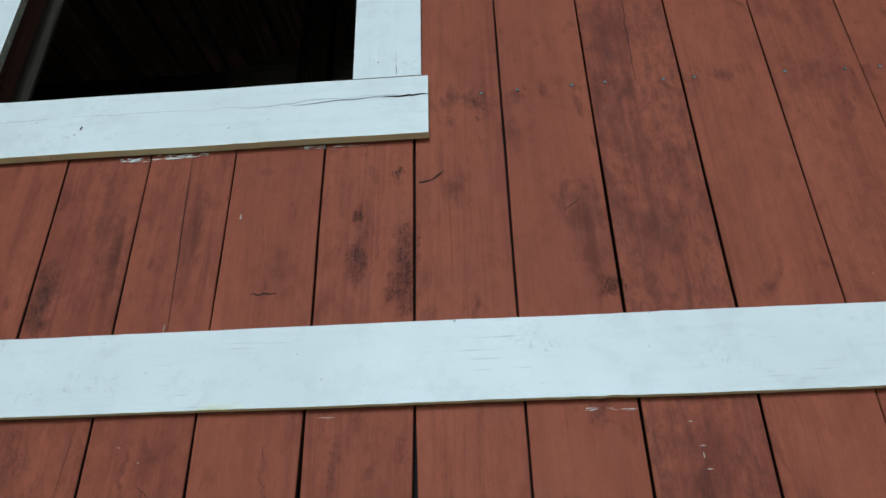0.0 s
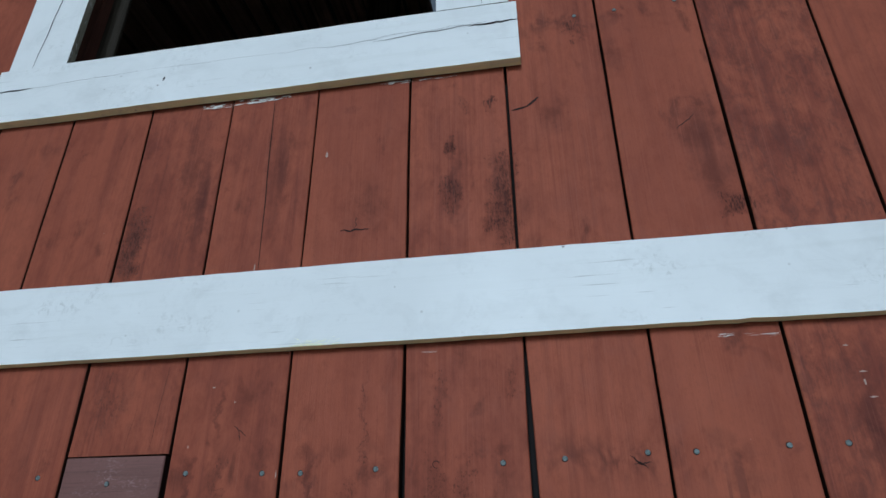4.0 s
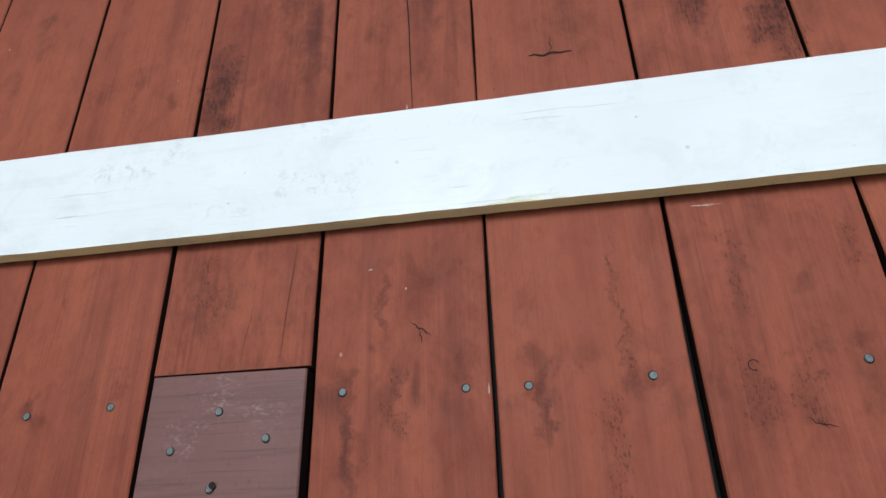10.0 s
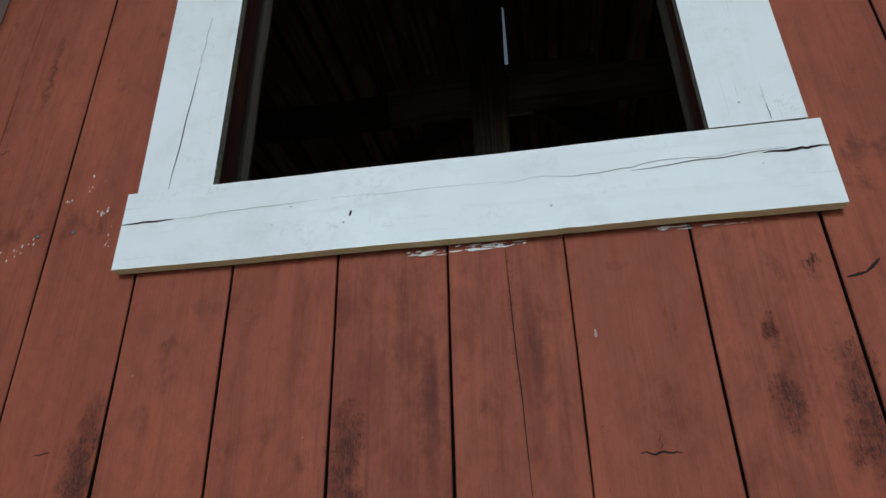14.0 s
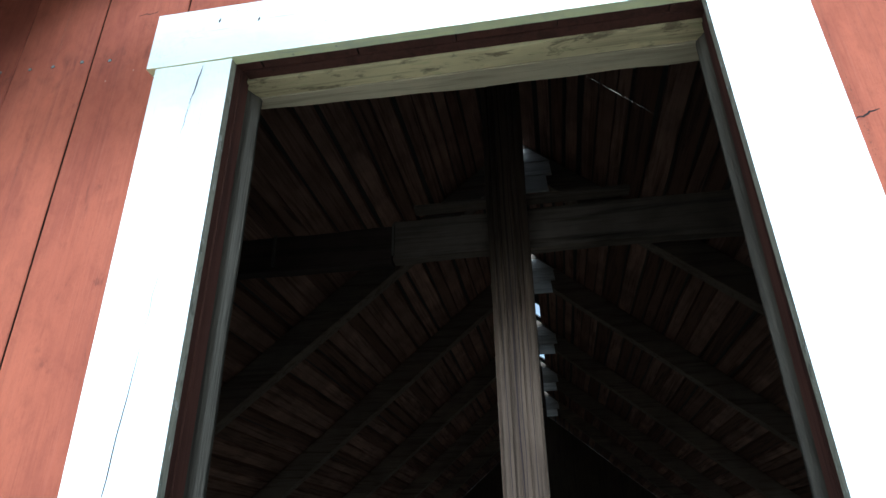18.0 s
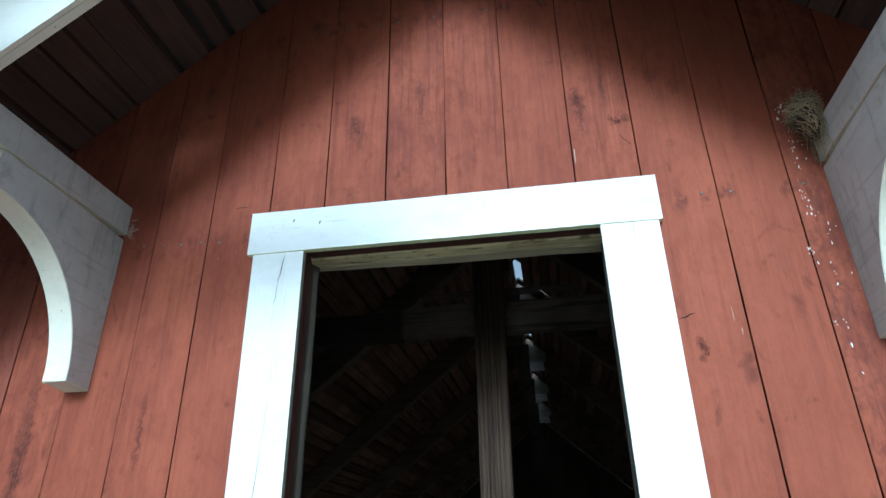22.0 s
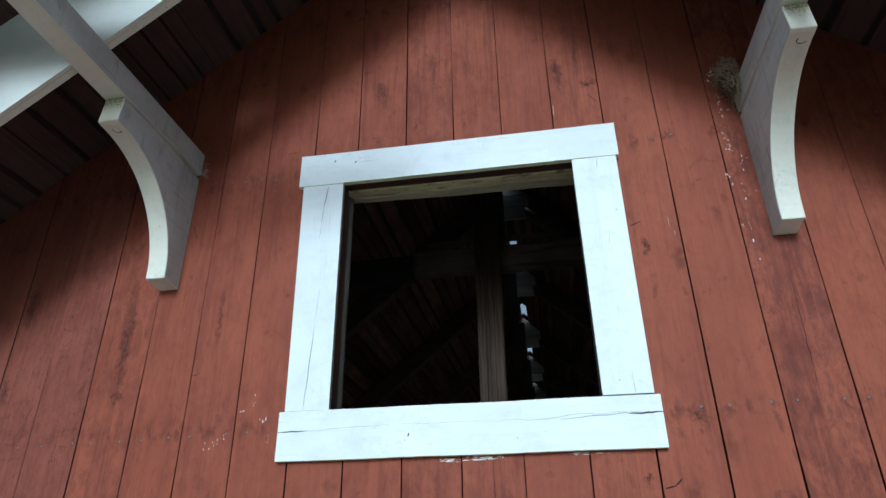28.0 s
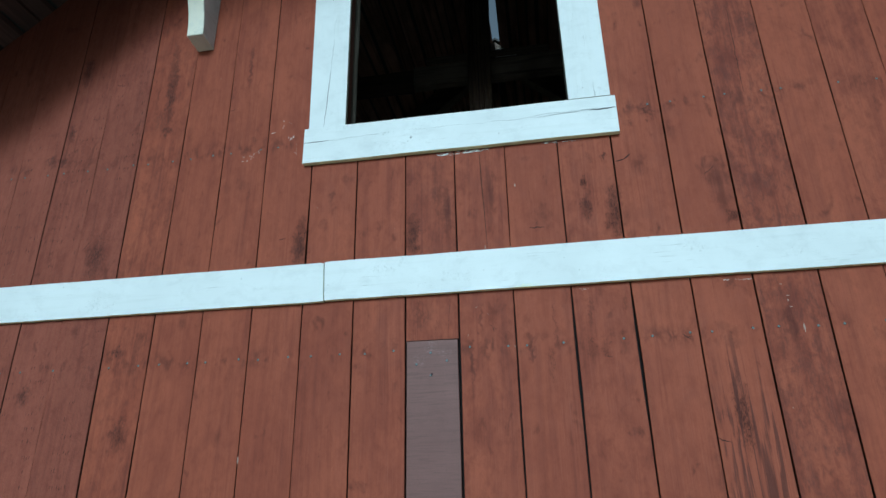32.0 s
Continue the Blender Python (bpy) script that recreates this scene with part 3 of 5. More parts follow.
# joints that open or close along their height: x at 3.0 m, then pairs of height and gap
OPENING = {
    -0.342: ((2.6, 0.0055), (2.92, 0.0068), (3.08, 0.0126), (3.25, 0.0108), (3.42, 0.0062), (3.60, 0.0055), (4.0, 0.0064)),
    -0.143: ((2.6, 0.0050), (2.92, 0.0060), (3.10, 0.0116), (3.28, 0.0118), (3.37, 0.0090), (3.41, 0.0036), (3.60, 0.0060), (4.0, 0.0068)),
    -0.538: ((2.6, 0.0060), (3.10, 0.0062), (3.42, 0.0046), (3.58, 0.0030), (4.0, 0.0044)),
    -0.731: ((2.6, 0.0060), (3.27, 0.0062), (3.42, 0.0058), (4.0, 0.0050)),
    -0.921: ((2.6, 0.0050), (3.27, 0.0062), (3.42, 0.0062), (4.0, 0.0050)),
    -1.307: ((2.6, 0.0040), (3.42, 0.0048), (3.60, 0.0080), (4.0, 0.0060)),
}


def line(joint, side):
    """The edge of the board on one side of a joint, as a function of height."""
    lo, hi, g = joint
    keys = OPENING.get(lo)

    def edge(z):
        wide = g
        if keys:
            if z <= keys[0][0]:
                wide = keys[0][1]
            elif z < keys[-1][0]:
                for (za, ga), (zb, gb) in zip(keys, keys[1:]):
                    if za <= z <= zb:
                        wide = ga + (gb - ga) * (z - za) / (zb - za)
        wide *= 1.0 - 0.46 * min(1.0, max(0.0, (z - 4.0) / 0.4))
        return lo + (hi - lo) * (z - 3.0) / 2.5 + side * wide * 0.42
    return edge


def upright(x):
    return lambda z: x


def board_piece(bm, a, b, za, zb_left, zb_right, left, right, y):
    """One stretch of an upright board with eased long edges and a slightly uneven line."""
    c = 0.0017
    rows = max(2, int((min(zb_left, zb_right) - za) / 0.06) + 1)
    ring = []
    for i in range(rows + 1):
        t = i / rows
        zl, zr = za + (zb_left - za) * t, za + (zb_right - za) * t
        xl = a(zl) + left * 0.0016 * (noise.noise((a(3.0) * 9.0, zl * 3.1, 0.5)) + 0.5 * noise.noise((a(3.0) * 9.0, zl * 11.0, 2.5)))
        xr = b(zr) + right * 0.0016 * (noise.noise((b(3.0) * 9.0, zr * 3.1, 4.5)) + 0.5 * noise.noise((b(3.0) * 9.0, zr * 11.0, 6.5)))
        cl, cr = c * left, c * right
        pts = [(xl, y + 0.022, zl), (xl, y + cl, zl), (xl + cl, y, zl), (xr - cr, y, zr), (xr, y + cr, zr), (xr, y + 0.022, zr)]
        ring.append([bm.verts.new(p) for p in pts])
    for low, high in zip(ring, ring[1:]):
        for k in range(5):
            f = bm.faces.new((low[k], low[k + 1], high[k + 1], high[k]))
            if (k == 0 and not left) or (k == 4 and not right):
                f.material_index = 1
            elif k in (0, 4):
                # sides facing a joint are darkened for the shade in the gap
                f.material_index = 2
    bm.faces.new(ring[0][::-1]).material_index = 1
    bm.faces.new(ring[-1]).material_index = 1


PATCH_TOP = 3.264
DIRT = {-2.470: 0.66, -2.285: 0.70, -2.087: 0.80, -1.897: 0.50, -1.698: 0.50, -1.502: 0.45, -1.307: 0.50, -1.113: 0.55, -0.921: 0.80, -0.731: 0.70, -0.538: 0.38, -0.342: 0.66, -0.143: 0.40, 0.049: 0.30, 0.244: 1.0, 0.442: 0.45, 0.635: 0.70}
planks = []
for ja, jb in zip(JOINTS, JOINTS[1:]):
    la, lb = line(ja, 1), line(jb, -1)
    xa, xb = la(4.6), lb(4.6)
    bm = bmesh.new()
    y = rng.uniform(-0.0012, 0.0022)
    ta, tb = roof_z(la(roof_z(xa))), roof_z(lb(roof_z(xb)))
    if xa < RIDGE_X < xb:
        ta = tb = min(ta, tb)
    bottom = PATCH_TOP + 0.0026 if abs(ja[0] + 0.921) < 0.01 else 0.06
    if xb < x0 or xa > x1:
        board_piece(bm, la, lb, bottom, ta, tb, 1, 1, y)
    else:
        board_piece(bm, la, lb, bottom, z0 - 0.004, z0 - 0.004, 1, 1, y)
        board_piece(bm, la, lb, z1 + 0.006, ta, tb, 1, 1, y)
        if xa < x0:
            board_piece(bm, la, upright(x0 - 0.012), z0 - 0.004, z1 + 0.006, z1 + 0.006, 1, 0, y)
        if xb > x1:
            board_piece(bm, upright(x1 + 0.006), lb, z0 - 0.004, z1 + 0.006, z1 + 0.006, 0, 1, y)
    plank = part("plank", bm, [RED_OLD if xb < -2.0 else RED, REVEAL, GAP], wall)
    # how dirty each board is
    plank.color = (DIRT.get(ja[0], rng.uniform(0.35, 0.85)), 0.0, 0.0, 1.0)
    planks.append((la, lb, y, plank))

bm = bmesh.new()
board_piece(bm, upright(-0.9170), upright(-0.7370), 0.06, PATCH_TOP, PATCH_TOP - 0.001, 1, 1, -0.001)
patch = part("patch_plank", bm, [PATCH, PATCH, GAP], wall, "purple-brown painted replacement board, scuffed round its nails")

# nail heads, two to a board in each row
bm = bmesh.new()
bmesh.ops.create_cone(bm, cap_ends=True, segments=12, radius1=0.0043, radius2=0.0035, depth=0.0020)
bmesh.ops.rotate(bm, verts=bm.verts, matrix=Matrix.Rotation(radians(90), 3, "X"))
# the dark dent round each head
rim = []
for i in range(12):
    p = 2 * math.pi * i / 12
    rim.append((bm.verts.new((0.0040 * math.cos(p), -0.0004, 0.0040 * math.sin(p))), bm.verts.new(((0.0047 + 0.0005 * math.sin(p + 2.2)) * math.cos(p), -0.0004, (0.0047 + 0.0005 * math.sin(p + 2.2)) * math.sin(p)))))
for i in range(12):
    (p, q), (r, t) = rim[i], rim[(i + 1) % 12]
    bm.faces.new((p, q, t, r)).material_index = 1
bmesh.ops.recalc_face_normals(bm, faces=bm.faces)
first_nail = part("nail_head", bm, [NAIL, CRACK], patch)
first_nail.location = (-0.833, -0.0012, 3.222)


def nail(x, z, y, parent):
    ob = first_nail.copy()
    scene.collection.objects.link(ob)
    ob.parent = parent
    ob.location = (x, y - 0.0004, z)
    ob.rotation_euler = (rng.uniform(-0.12, 0.12), rng.uniform(0, 3), rng.uniform(-0.12, 0.12))


bm = bmesh.new()
bmesh.ops.create_circle(bm, cap_ends=True, segments=12, radius=0.0036, matrix=Matrix.Translation((-0.8285, -0.0040, 3.148)) @ Matrix.Rotation(radians(90), 4, "X"))
part("nail_hole", bm, CRACK, patch)
for x, z in ((-0.882, 3.184), (-0.777, 3.192), (-0.832, 3.145)):
    nail(x, z, -0.0012, patch)
# places along each row, and how the row climbs with x
KNOWN = {
    3.234: (-2.423, -2.282, -2.051, -1.931, -1.847, -1.735, -1.663, -1.535, -1.461, -1.348, -1.263, -1.157, -1.066, -0.963, -0.697, -0.567, -0.504, -0.3835, -0.189, -0.098, 0.020, 0.087, 0.212, 0.288, 0.404, 0.480, 0.599),
    4.115: (-2.228, -2.107, -2.040, -1.927, -1.846, -1.745, -1.665, -1.534, -1.460, 0.003, 0.084, 0.204, 0.278, 0.405, 0.471),
    5.108: (-1.659, -1.603, -1.534, -1.470, 0.003, 0.079),
}
CLIMB = {3.234: ((-1.4, 3.232), (-0.3, 3.232), (0.1, 3.245)), 4.115: ((-2.2, 4.088), (-1.4, 4.104), (0.2, 4.124)), 5.108: ((-1.7, 5.118), (-1.4, 5.108), (0.1, 5.124))}


def row_height(row, x):
    keys = CLIMB.get(row)
    if not keys:
        return row
    for (xa, za), (xb, zb) in zip(keys, keys[1:]):
        if x <= xb:
            return za + (zb - za) * max(0.0, (x - xa) / (xb - xa))
    return keys[-1][1]


for la, lb, y, ob in planks:
    for row in NAIL_ROWS:
        seen = [x for x in KNOWN.get(row, ()) if la(row) < x < lb(row)]
        for x in seen or (la(row) + rng.uniform(0.028, 0.040), lb(row) - rng.uniform(0.028, 0.042)):
            z = row_height(row, x) + rng.uniform(-0.003, 0.003)
            hidden = (-1.36 < x < -0.10 and 3.98 < z < 5.21) or (-0.93 < x < -0.73 and z < 3.4) or z > roof_z(x) - 0.1
            if not hidden and -2.9 < x < 1.5:
                nail(x, z, y, ob)

# a nail head painted over, only its rim showing
bm = bmesh.new()
rim = []
for i in range(16):
    p = 2 * math.pi * i / 16
    rim.append((bm.verts.new((0.0046 * math.cos(p), 0.0, 0.0046 * math.sin(p))), bm.verts.new((0.0057 * math.cos(p), 0.0, 0.0057 * math.sin(p)))))
for i in range(1, 13):
    (p, q), (r, t) = rim[i], rim[(i + 1) % 16]
    bm.faces.new((p, q, t, r))
bmesh.ops.recalc_face_normals(bm, faces=bm.faces)
for la, lb, y, ob in planks:
    if la(3.2) < -0.290 < lb(3.2):
        hidden_nail = part("nail_rim", bm, CRACK, ob)
        hidden_nail.location = (-0.290, y - 0.0006, 3.236)

# rows of short planer dents on the oldest boards
for la, lb, y, ob in planks:
    if not -2.75 < la(3.5) < -2.15:
        continue
    bm = bmesh.new()
    rs = random.Random(int(la(3.5) * 100))
    z = 2.55
    while z < 4.6:
        x = la(z) + 0.012
        while x < lb(z) - 0.012:
            if noise.noise((x * 14.0, z * 3.0, 4.0)) > 0.10 and rs.random() < 0.6:
                zz, h, w = z + rs.uniform(-0.004, 0.004), rs.uniform(0.004, 0.010), rs.uniform(0.0005, 0.0011)
                bm.faces.new([bm.verts.new((u, y - 0.0007, v)) for u, v in ((x - w, zz - h * 0.5), (x + w, zz - h), (x + w * 1.6, zz + h * 0.6), (x + w * 0.4, zz + h))])
            x += rs.uniform(0.008, 0.013)
        z += rs.uniform(0.048, 0.060)
    tagged(part("planer_dents", bm, GAP, ob, "rows of short dark planer dents"), kind="stuff")

# ---- trim ----
def trim_board(name, outline, y0, y1, material, label, category="trim"):
    """A sawn board with eased edges; its underside and ends are bare wood."""
    bm = bmesh.new()
    prism(bm, outline, y0, y1)
    soften(bm, 0.0016)
    bm.normal_update()
    for f in bm.faces:
        if f.normal.z < -0.75 or abs(f.normal.x) > 0.9:
            f.material_index = 1
    ob = part(name, bm, [material, RAW])
    return tagged(ob, label, category, kind="structure")


def bowed(x0, x1, z0, z1, steps, seed, amount=0.0016):
    """A long outline whose edges wander a little."""
    low, high = [], []
    for i in range(steps + 1):
        x = x0 + (x1 - x0) * i / steps
        nick = max(0.0, noise.noise((x * 29.0, seed, 5.0)) - 0.42) * 0.006
        low.append((x, z0 + nick + amount * (noise.noise((x * 4.0, seed, 0.0)) + 0.5 * noise.noise((x * 31.0, seed, 2.0)))))
        high.append((x, z1 + amount * (noise.noise((x * 4.0, seed, 9.0)) + 0.45 * noise.noise((x * 31.0, seed, 7.0)))))
    return low + high[::-1]


band = bowed(-1.2235, RIGHT, 3.428, 3.576, 190, 1.3)
band[0], band[-1] = (-1.2180, 3.428), (-1.2238, 3.574)
belt = trim_board("trim_band", band, -0.0215, -0.0025, WHITE, "long white-painted belt board across the red wall")
bm = bmesh.new()
rs = random.Random(17)
for i in range(90):
    x, z = -0.495 + rs.gauss(0, 0.024), 3.4285 + abs(rs.gauss(0, 0.0045))
    ln, w = rs.uniform(0.004, 0.017), rs.uniform(0.00015, 0.00045)
    t = rs.choice((rs.uniform(-0.7, 0.2), rs.uniform(math.pi - 0.3, math.pi + 0.6)))
    dx, dz = ln * math.cos(t), -abs(ln * math.sin(t)) * (0.4 if z < 3.432 else -1.0)
    lift = rs.uniform(0.0, 0.0022)
    bm.faces.new([bm.verts.new(p) for p in ((x, -0.0218, z - w), (x + dx, -0.0219 - lift, z + dz), (x + dx * 0.4, -0.0220, z + w + dz * 0.4))])
tagged(part("splinters", bm, RAW, belt, "frayed bare splinters on the lower edge"), kind="stuff")
band = bowed(LEFT, -1.2265, 3.426, 3.574, 140, 2.3)
band[140], band[141] = (-1.2215, 3.426), (-1.2275, 3.572)
trim_board("trim_band", band, -0.0205, -0.0025, WHITE, "white-painted belt board butted to its neighbour")
# a dark strip fills the butt joint in place of the shade inside it
bm = bmesh.new()
prism(bm, [(-1.2216, 3.428), (-1.2179, 3.428), (-1.2237, 3.573), (-1.2276, 3.573)], -0.0165, -0.0030)
part("joint_gap", bm, CRACK, belt, "dark strip for the shade in the gap between the belt boards")

window = thing("window_1", "unglazed square loft opening framed in white boards", "window", kind="structure")
frame_boards = []
for name, outline, y, m, lab in (
    ("sill_board", bowed(-1.340, -0.114, 4.002, 4.160, 70, 3.1), -0.024, WHITE, "white sill board, split along its grain at both ends"),
    ("head_board", bowed(-1.356, -0.121, 5.043, 5.187, 70, 4.1), -0.024, WHITE, "white head board"),
    ("side_board", [(-1.323, 4.1615), (-1.170, 4.1615), (-1.174, 5.0415), (-1.337, 5.0415)], -0.0215, WHITE_UP, "white side board with a long drying crack"),
    ("side_board", [(-0.285, 4.1645), (-0.130, 4.1645), (-0.132, 5.0415), (-0.292, 5.0415)], -0.0215, WHITE_UP, "white side board with fine hairline cracks"),
):
    bm = bmesh.new()
    prism(bm, outline, y, -0.0025)
    soften(bm, 0.0016)
    bm.normal_update()
    for f in bm.faces:
        if f.normal.z < -0.75 or abs(f.normal.x) > 0.9:
            f.material_index = 1
    frame_boards.append(part(name, bm, [m, EDGE if name == "side_board" else RAW], window, lab))

sill, head, side_a, side_b = frame_boards

# framing seen in the reveal
bm = bmesh.new()
box(bm, x0 - 0.06, x1 + 0.06, 0.0480, 0.096, 5.0405, 5.16)
soften(bm, 0.003)
part("lintel", bm, LINTEL, window, "pale lintel board with traces of old cream paint")
bm = bmesh.new()
low, up = [], []
for k in range(41):
    u = k / 40
    x = x0 - 0.05 + (x1 - x0 + 0.10) * u
    dep = 0.140 + 0.020 * u + 0.008 * math.sin(3.1 * u) + 0.004 * noise.noise((u * 9.0, 1.0, 2.0))
    z = 5.038 + 0.003 * noise.noise((u * 6.0, 5.0, 1.0))
    low.append((bm.verts.new((x, 0.0975, z)), bm.verts.new((x, dep - 0.010, z + 0.001)), bm.verts.new((x, dep, z + 0.014)), bm.verts.new((x, dep, 5.16)), bm.verts.new((x, 0.0975, 5.16))))
for p, q in zip(low, low[1:]):
    for k in range(5):
        bm.faces.new((p[k], p[(k + 1) % 5], q[(k + 1) % 5], q[k]))
bm.faces.new(low[0])
bm.faces.new(low[-1][::-1])
bmesh.ops.recalc_face_normals(bm, faces=bm.faces)
part("lintel_backing", bm, LINTEL_BACK, window, "grey-tan rough log behind the lintel board")
for name, a, b in (("stud", x0 - 0.105, x0 - 0.012), ("stud", x1 + 0.012, x1 + 0.105)):
    bm = bmesh.new()
    inner = b if a < RIDGE_X else a
    far = a if a < RIDGE_X else b
    sign = 1 if far < inner else -1
    rows = []
    for i in range(45):
        z = 3.40 + (5.038 - 3.40) * i / 44
        w = 0.005 * noise.noise((a * 7.0, z * 2.2, 1.0)) + 0.003 * noise.noise((a * 7.0, z * 7.0, 4.0))
        ring = [(far, 0.057)]
        for step, yy in ((-0.008, 0.057), (-0.004, 0.066), (0.001, 0.080), (0.006, 0.088), (0.010, 0.097), (0.009, 0.106), (0.002, 0.113)):
            ring.append((inner + sign * (step + w * 0.8), yy))
        ring.append((far, 0.112))
        rows.append([bm.verts.new((x, yy, z)) for x, yy in ring])
    for low, high in zip(rows, rows[1:]):
        for k in range(len(low)):
            j = (k + 1) % len(low)
            bm.faces.new((low[k], low[j], high[j], high[k]))
    bm.faces.new(rows[0])
    bm.faces.new(rows[-1][::-1])
    bmesh.ops.recalc_face_normals(bm, faces=bm.faces)
    part(name, bm, GREY_Z, window, "grey weathered stud beside the opening")
for a, b, c, d, e in ((x0 - 0.06, x0 - 0.0105, 4.0, 5.10, 0.055), (x1 + 0.006, x1 + 0.06, 4.0, 5.10, 0.055), (x0 - 0.006, x1 + 0.006, 5.047, 5.10, 0.046)):
    bm = bmesh.new()
    box(bm, a, b, 0.0245, e, c, d)
    part("reveal_board", bm, REVEAL, window, "red-brown board edge in the reveal")
bm = bmesh.new()
box(bm, x0 - 0.012, x1 + 0.012, 0.057, 0.110, 4.06, 4.145)
soften(bm, 0.004)
part("sill_rail", bm, GREY_Z, window, "grey rough sill rail")


# ---- cracks and marks ----
def crack(points, width, y, parent, name="wood_crack"):
    """A thin open split along a line of x and z places, tapering to both ends."""
    bm = bmesh.new()
    left, right = [], []
    k = len(points)
    for i, (x, z) in enumerate(points):
        px, pz = points[max(i - 1, 0)]
        qx, qz = points[min(i + 1, k - 1)]
        d = Vector((qx - px, qz - pz)).normalized()
        w = width * (0.25 + 0.75 * math.sin(math.pi * (i + 0.5) / k)) * 0.5
        left.append(bm.verts.new((x - d.y * w, y, z + d.x * w)))
        right.append(bm.verts.new((x + d.y * w, y, z - d.x * w)))
    for i in range(k - 1):
        bm.faces.new((left[i], right[i], right[i + 1], left[i + 1]))
    bmesh.ops.recalc_face_normals(bm, faces=bm.faces)
    return part(name, bm, CRACK, parent)


def wander(ax, az, bx, bz, seed, amount, steps=14):
    d = Vector((bx - ax, bz - az))
    side = Vector((-d.y, d.x)).normalized()
    out = []
    for i in range(steps + 1):
        t = i / steps
        s = amount * (noise.noise((t * 4.0, seed, 0.0)) + 0.4 * noise.noise((t * 13.0, seed, 3.0))) * min(1.0, 6 * t, 6 * (1 - t))
        out.append((ax + d.x * t + side.x * s, az + d.y * t + side.y * s))
    return out


def plank_at(x):
    for la, lb, y, ob in planks:
        if la(4.0) <= x <= lb(4.0):
            return y, ob
    return planks[0][2], planks[0][3]


for ax, az, bx, bz, wd, am in (
    (-0.139, 3.891, -0.108, 3.897, 0.0046, 0.001), (-0.111, 3.896, -0.086, 3.917, 0.0050, 0.002), (-0.470, 3.655, -0.415, 3.654, 0.0032, 0.004), (-0.442, 3.655, -0.440, 3.685, 0.0010, 0.004),
    (-0.625, 3.306, -0.602, 3.289, 0.0014, 0.003), (-0.615, 3.297, -0.612, 3.281, 0.0011, 0.002), (0.155, 3.805, 0.190, 3.835, 0.0018, 0.004),
    (-0.622, 3.580, -0.638, 4.000, 0.0020, 0.0016), (-0.122, 4.755, -0.080, 4.770, 0.0035, 0.005), (-1.430, 5.226, -1.382, 5.232, 0.0022, 0.006),
    (-1.700, 4.305, -1.665, 4.318, 0.0022, 0.004), (-1.424, 3.690, -1.394, 3.695, 0.0022, 0.003), (-2.265, 3.715, -2.240, 3.750, 0.0022, 0.004),
    (-0.005, 3.240, 0.018, 3.222, 0.0022, 0.004), (0.000, 3.228, 0.024, 3.230, 0.0018, 0.003), (0.046, 2.915, 0.085, 2.900, 0.0028, 0.006),
    (-0.256, 3.184, -0.231, 3.175, 0.0010, 0.005), (-0.244, 3.184, -0.240, 3.174, 0.0007, 0.003), (0.351, 4.524, 0.345, 4.125, 0.0018, 0.010),
    (-0.772, 3.272, -0.762, 3.416, 0.0006, 0.0012), (-0.818, 3.272, -0.808, 3.345, 0.0004, 0.0010), (-0.20, 5.36, -0.165, 5.31, 0.0022, 0.004),
):
    y, ob = plank_at((ax + bx) / 2)
    crack(wander(ax, az, bx, bz, ax * 7 + az, am), wd, y - 0.0008, ob)

for ax, az, bx, bz, wd, am in (
    (-1.341, 4.093, -1.235, 4.095, 0.0036, 0.002), (-1.235, 4.095, -0.960, 4.104, 0.0006, 0.004), (-0.640, 4.096, -0.200, 4.112, 0.0007, 0.010),
    (-0.215, 4.104, -0.113, 4.106, 0.0050, 0.004), (-0.420, 4.096, -0.180, 4.110, 0.0015, 0.004), (-0.95, 4.105, -0.62, 4.100, 0.0004, 0.003),
):
    crack(wander(ax, az, bx, bz, ax * 5 + az, am, 24), wd, -0.0248, sill)
for x, z in ((-1.214, 5.147), (-1.128, 5.134), (-0.899, 4.069)):
    crack([(x + 0.0012, z + 0.006), (x, z), (x - 0.0016, z - 0.005)], 0.0042, -0.0248, head if z > 5.0 else sill, "nail_dent")
for ax, az, bx, bz, wd, am in (
    (-1.260, 4.163, -1.243, 4.46, 0.0020, 0.002), (-1.244, 4.47, -1.236, 4.60, 0.0009, 0.004), (-1.238, 4.63, -1.236, 4.72, 0.0005, 0.004), (-1.254, 4.80, -1.249, 4.86, 0.0008, 0.002), (-1.251, 4.87, -1.246, 4.935, 0.0013, 0.003), (-1.246, 4.94, -1.233, 5.032, 0.0026, 0.003),
    (-0.205, 4.99, -0.203, 5.04, 0.0011, 0.002), (-0.185, 4.168, -0.187, 4.20, 0.0012, 0.002), (-0.205, 4.66, -0.190, 4.74, 0.0005, 0.005),
):
    crack(wander(ax, az, bx, bz, ax * 3 + az, am, 20), wd, -0.0223, side_a if ax < -0.7 else side_b)


def splash(x, z, rx, rz, seed, y=-0.0022, material=DROP, name="bird_dropping", lab="chalky white bird dropping dried on the red boards", cat="dropping", group="bird droppings on the wall"):
    """A small ragged-edged dried splash, domed in the middle."""
    bm = bmesh.new()
    k = 14
    rim = []
    for i in range(k):
        a = 2 * math.pi * i / k
        s = 1 + 0.75 * noise.noise((math.cos(a) * 1.7, math.sin(a) * 1.7, seed))
        rim.append(bm.verts.new((x + rx * s * math.cos(a), y + 0.0012, z + rz * s * math.sin(a))))
    top = bm.verts.new((x, y + 0.0006, z))
    for i in range(k):
        bm.faces.new((rim[i], rim[(i + 1) % k], top))
    bmesh.ops.recalc_face_normals(bm, faces=bm.faces)
    ob = part(name, bm, material)
    tagged(ob, lab, cat, group)
    return ob


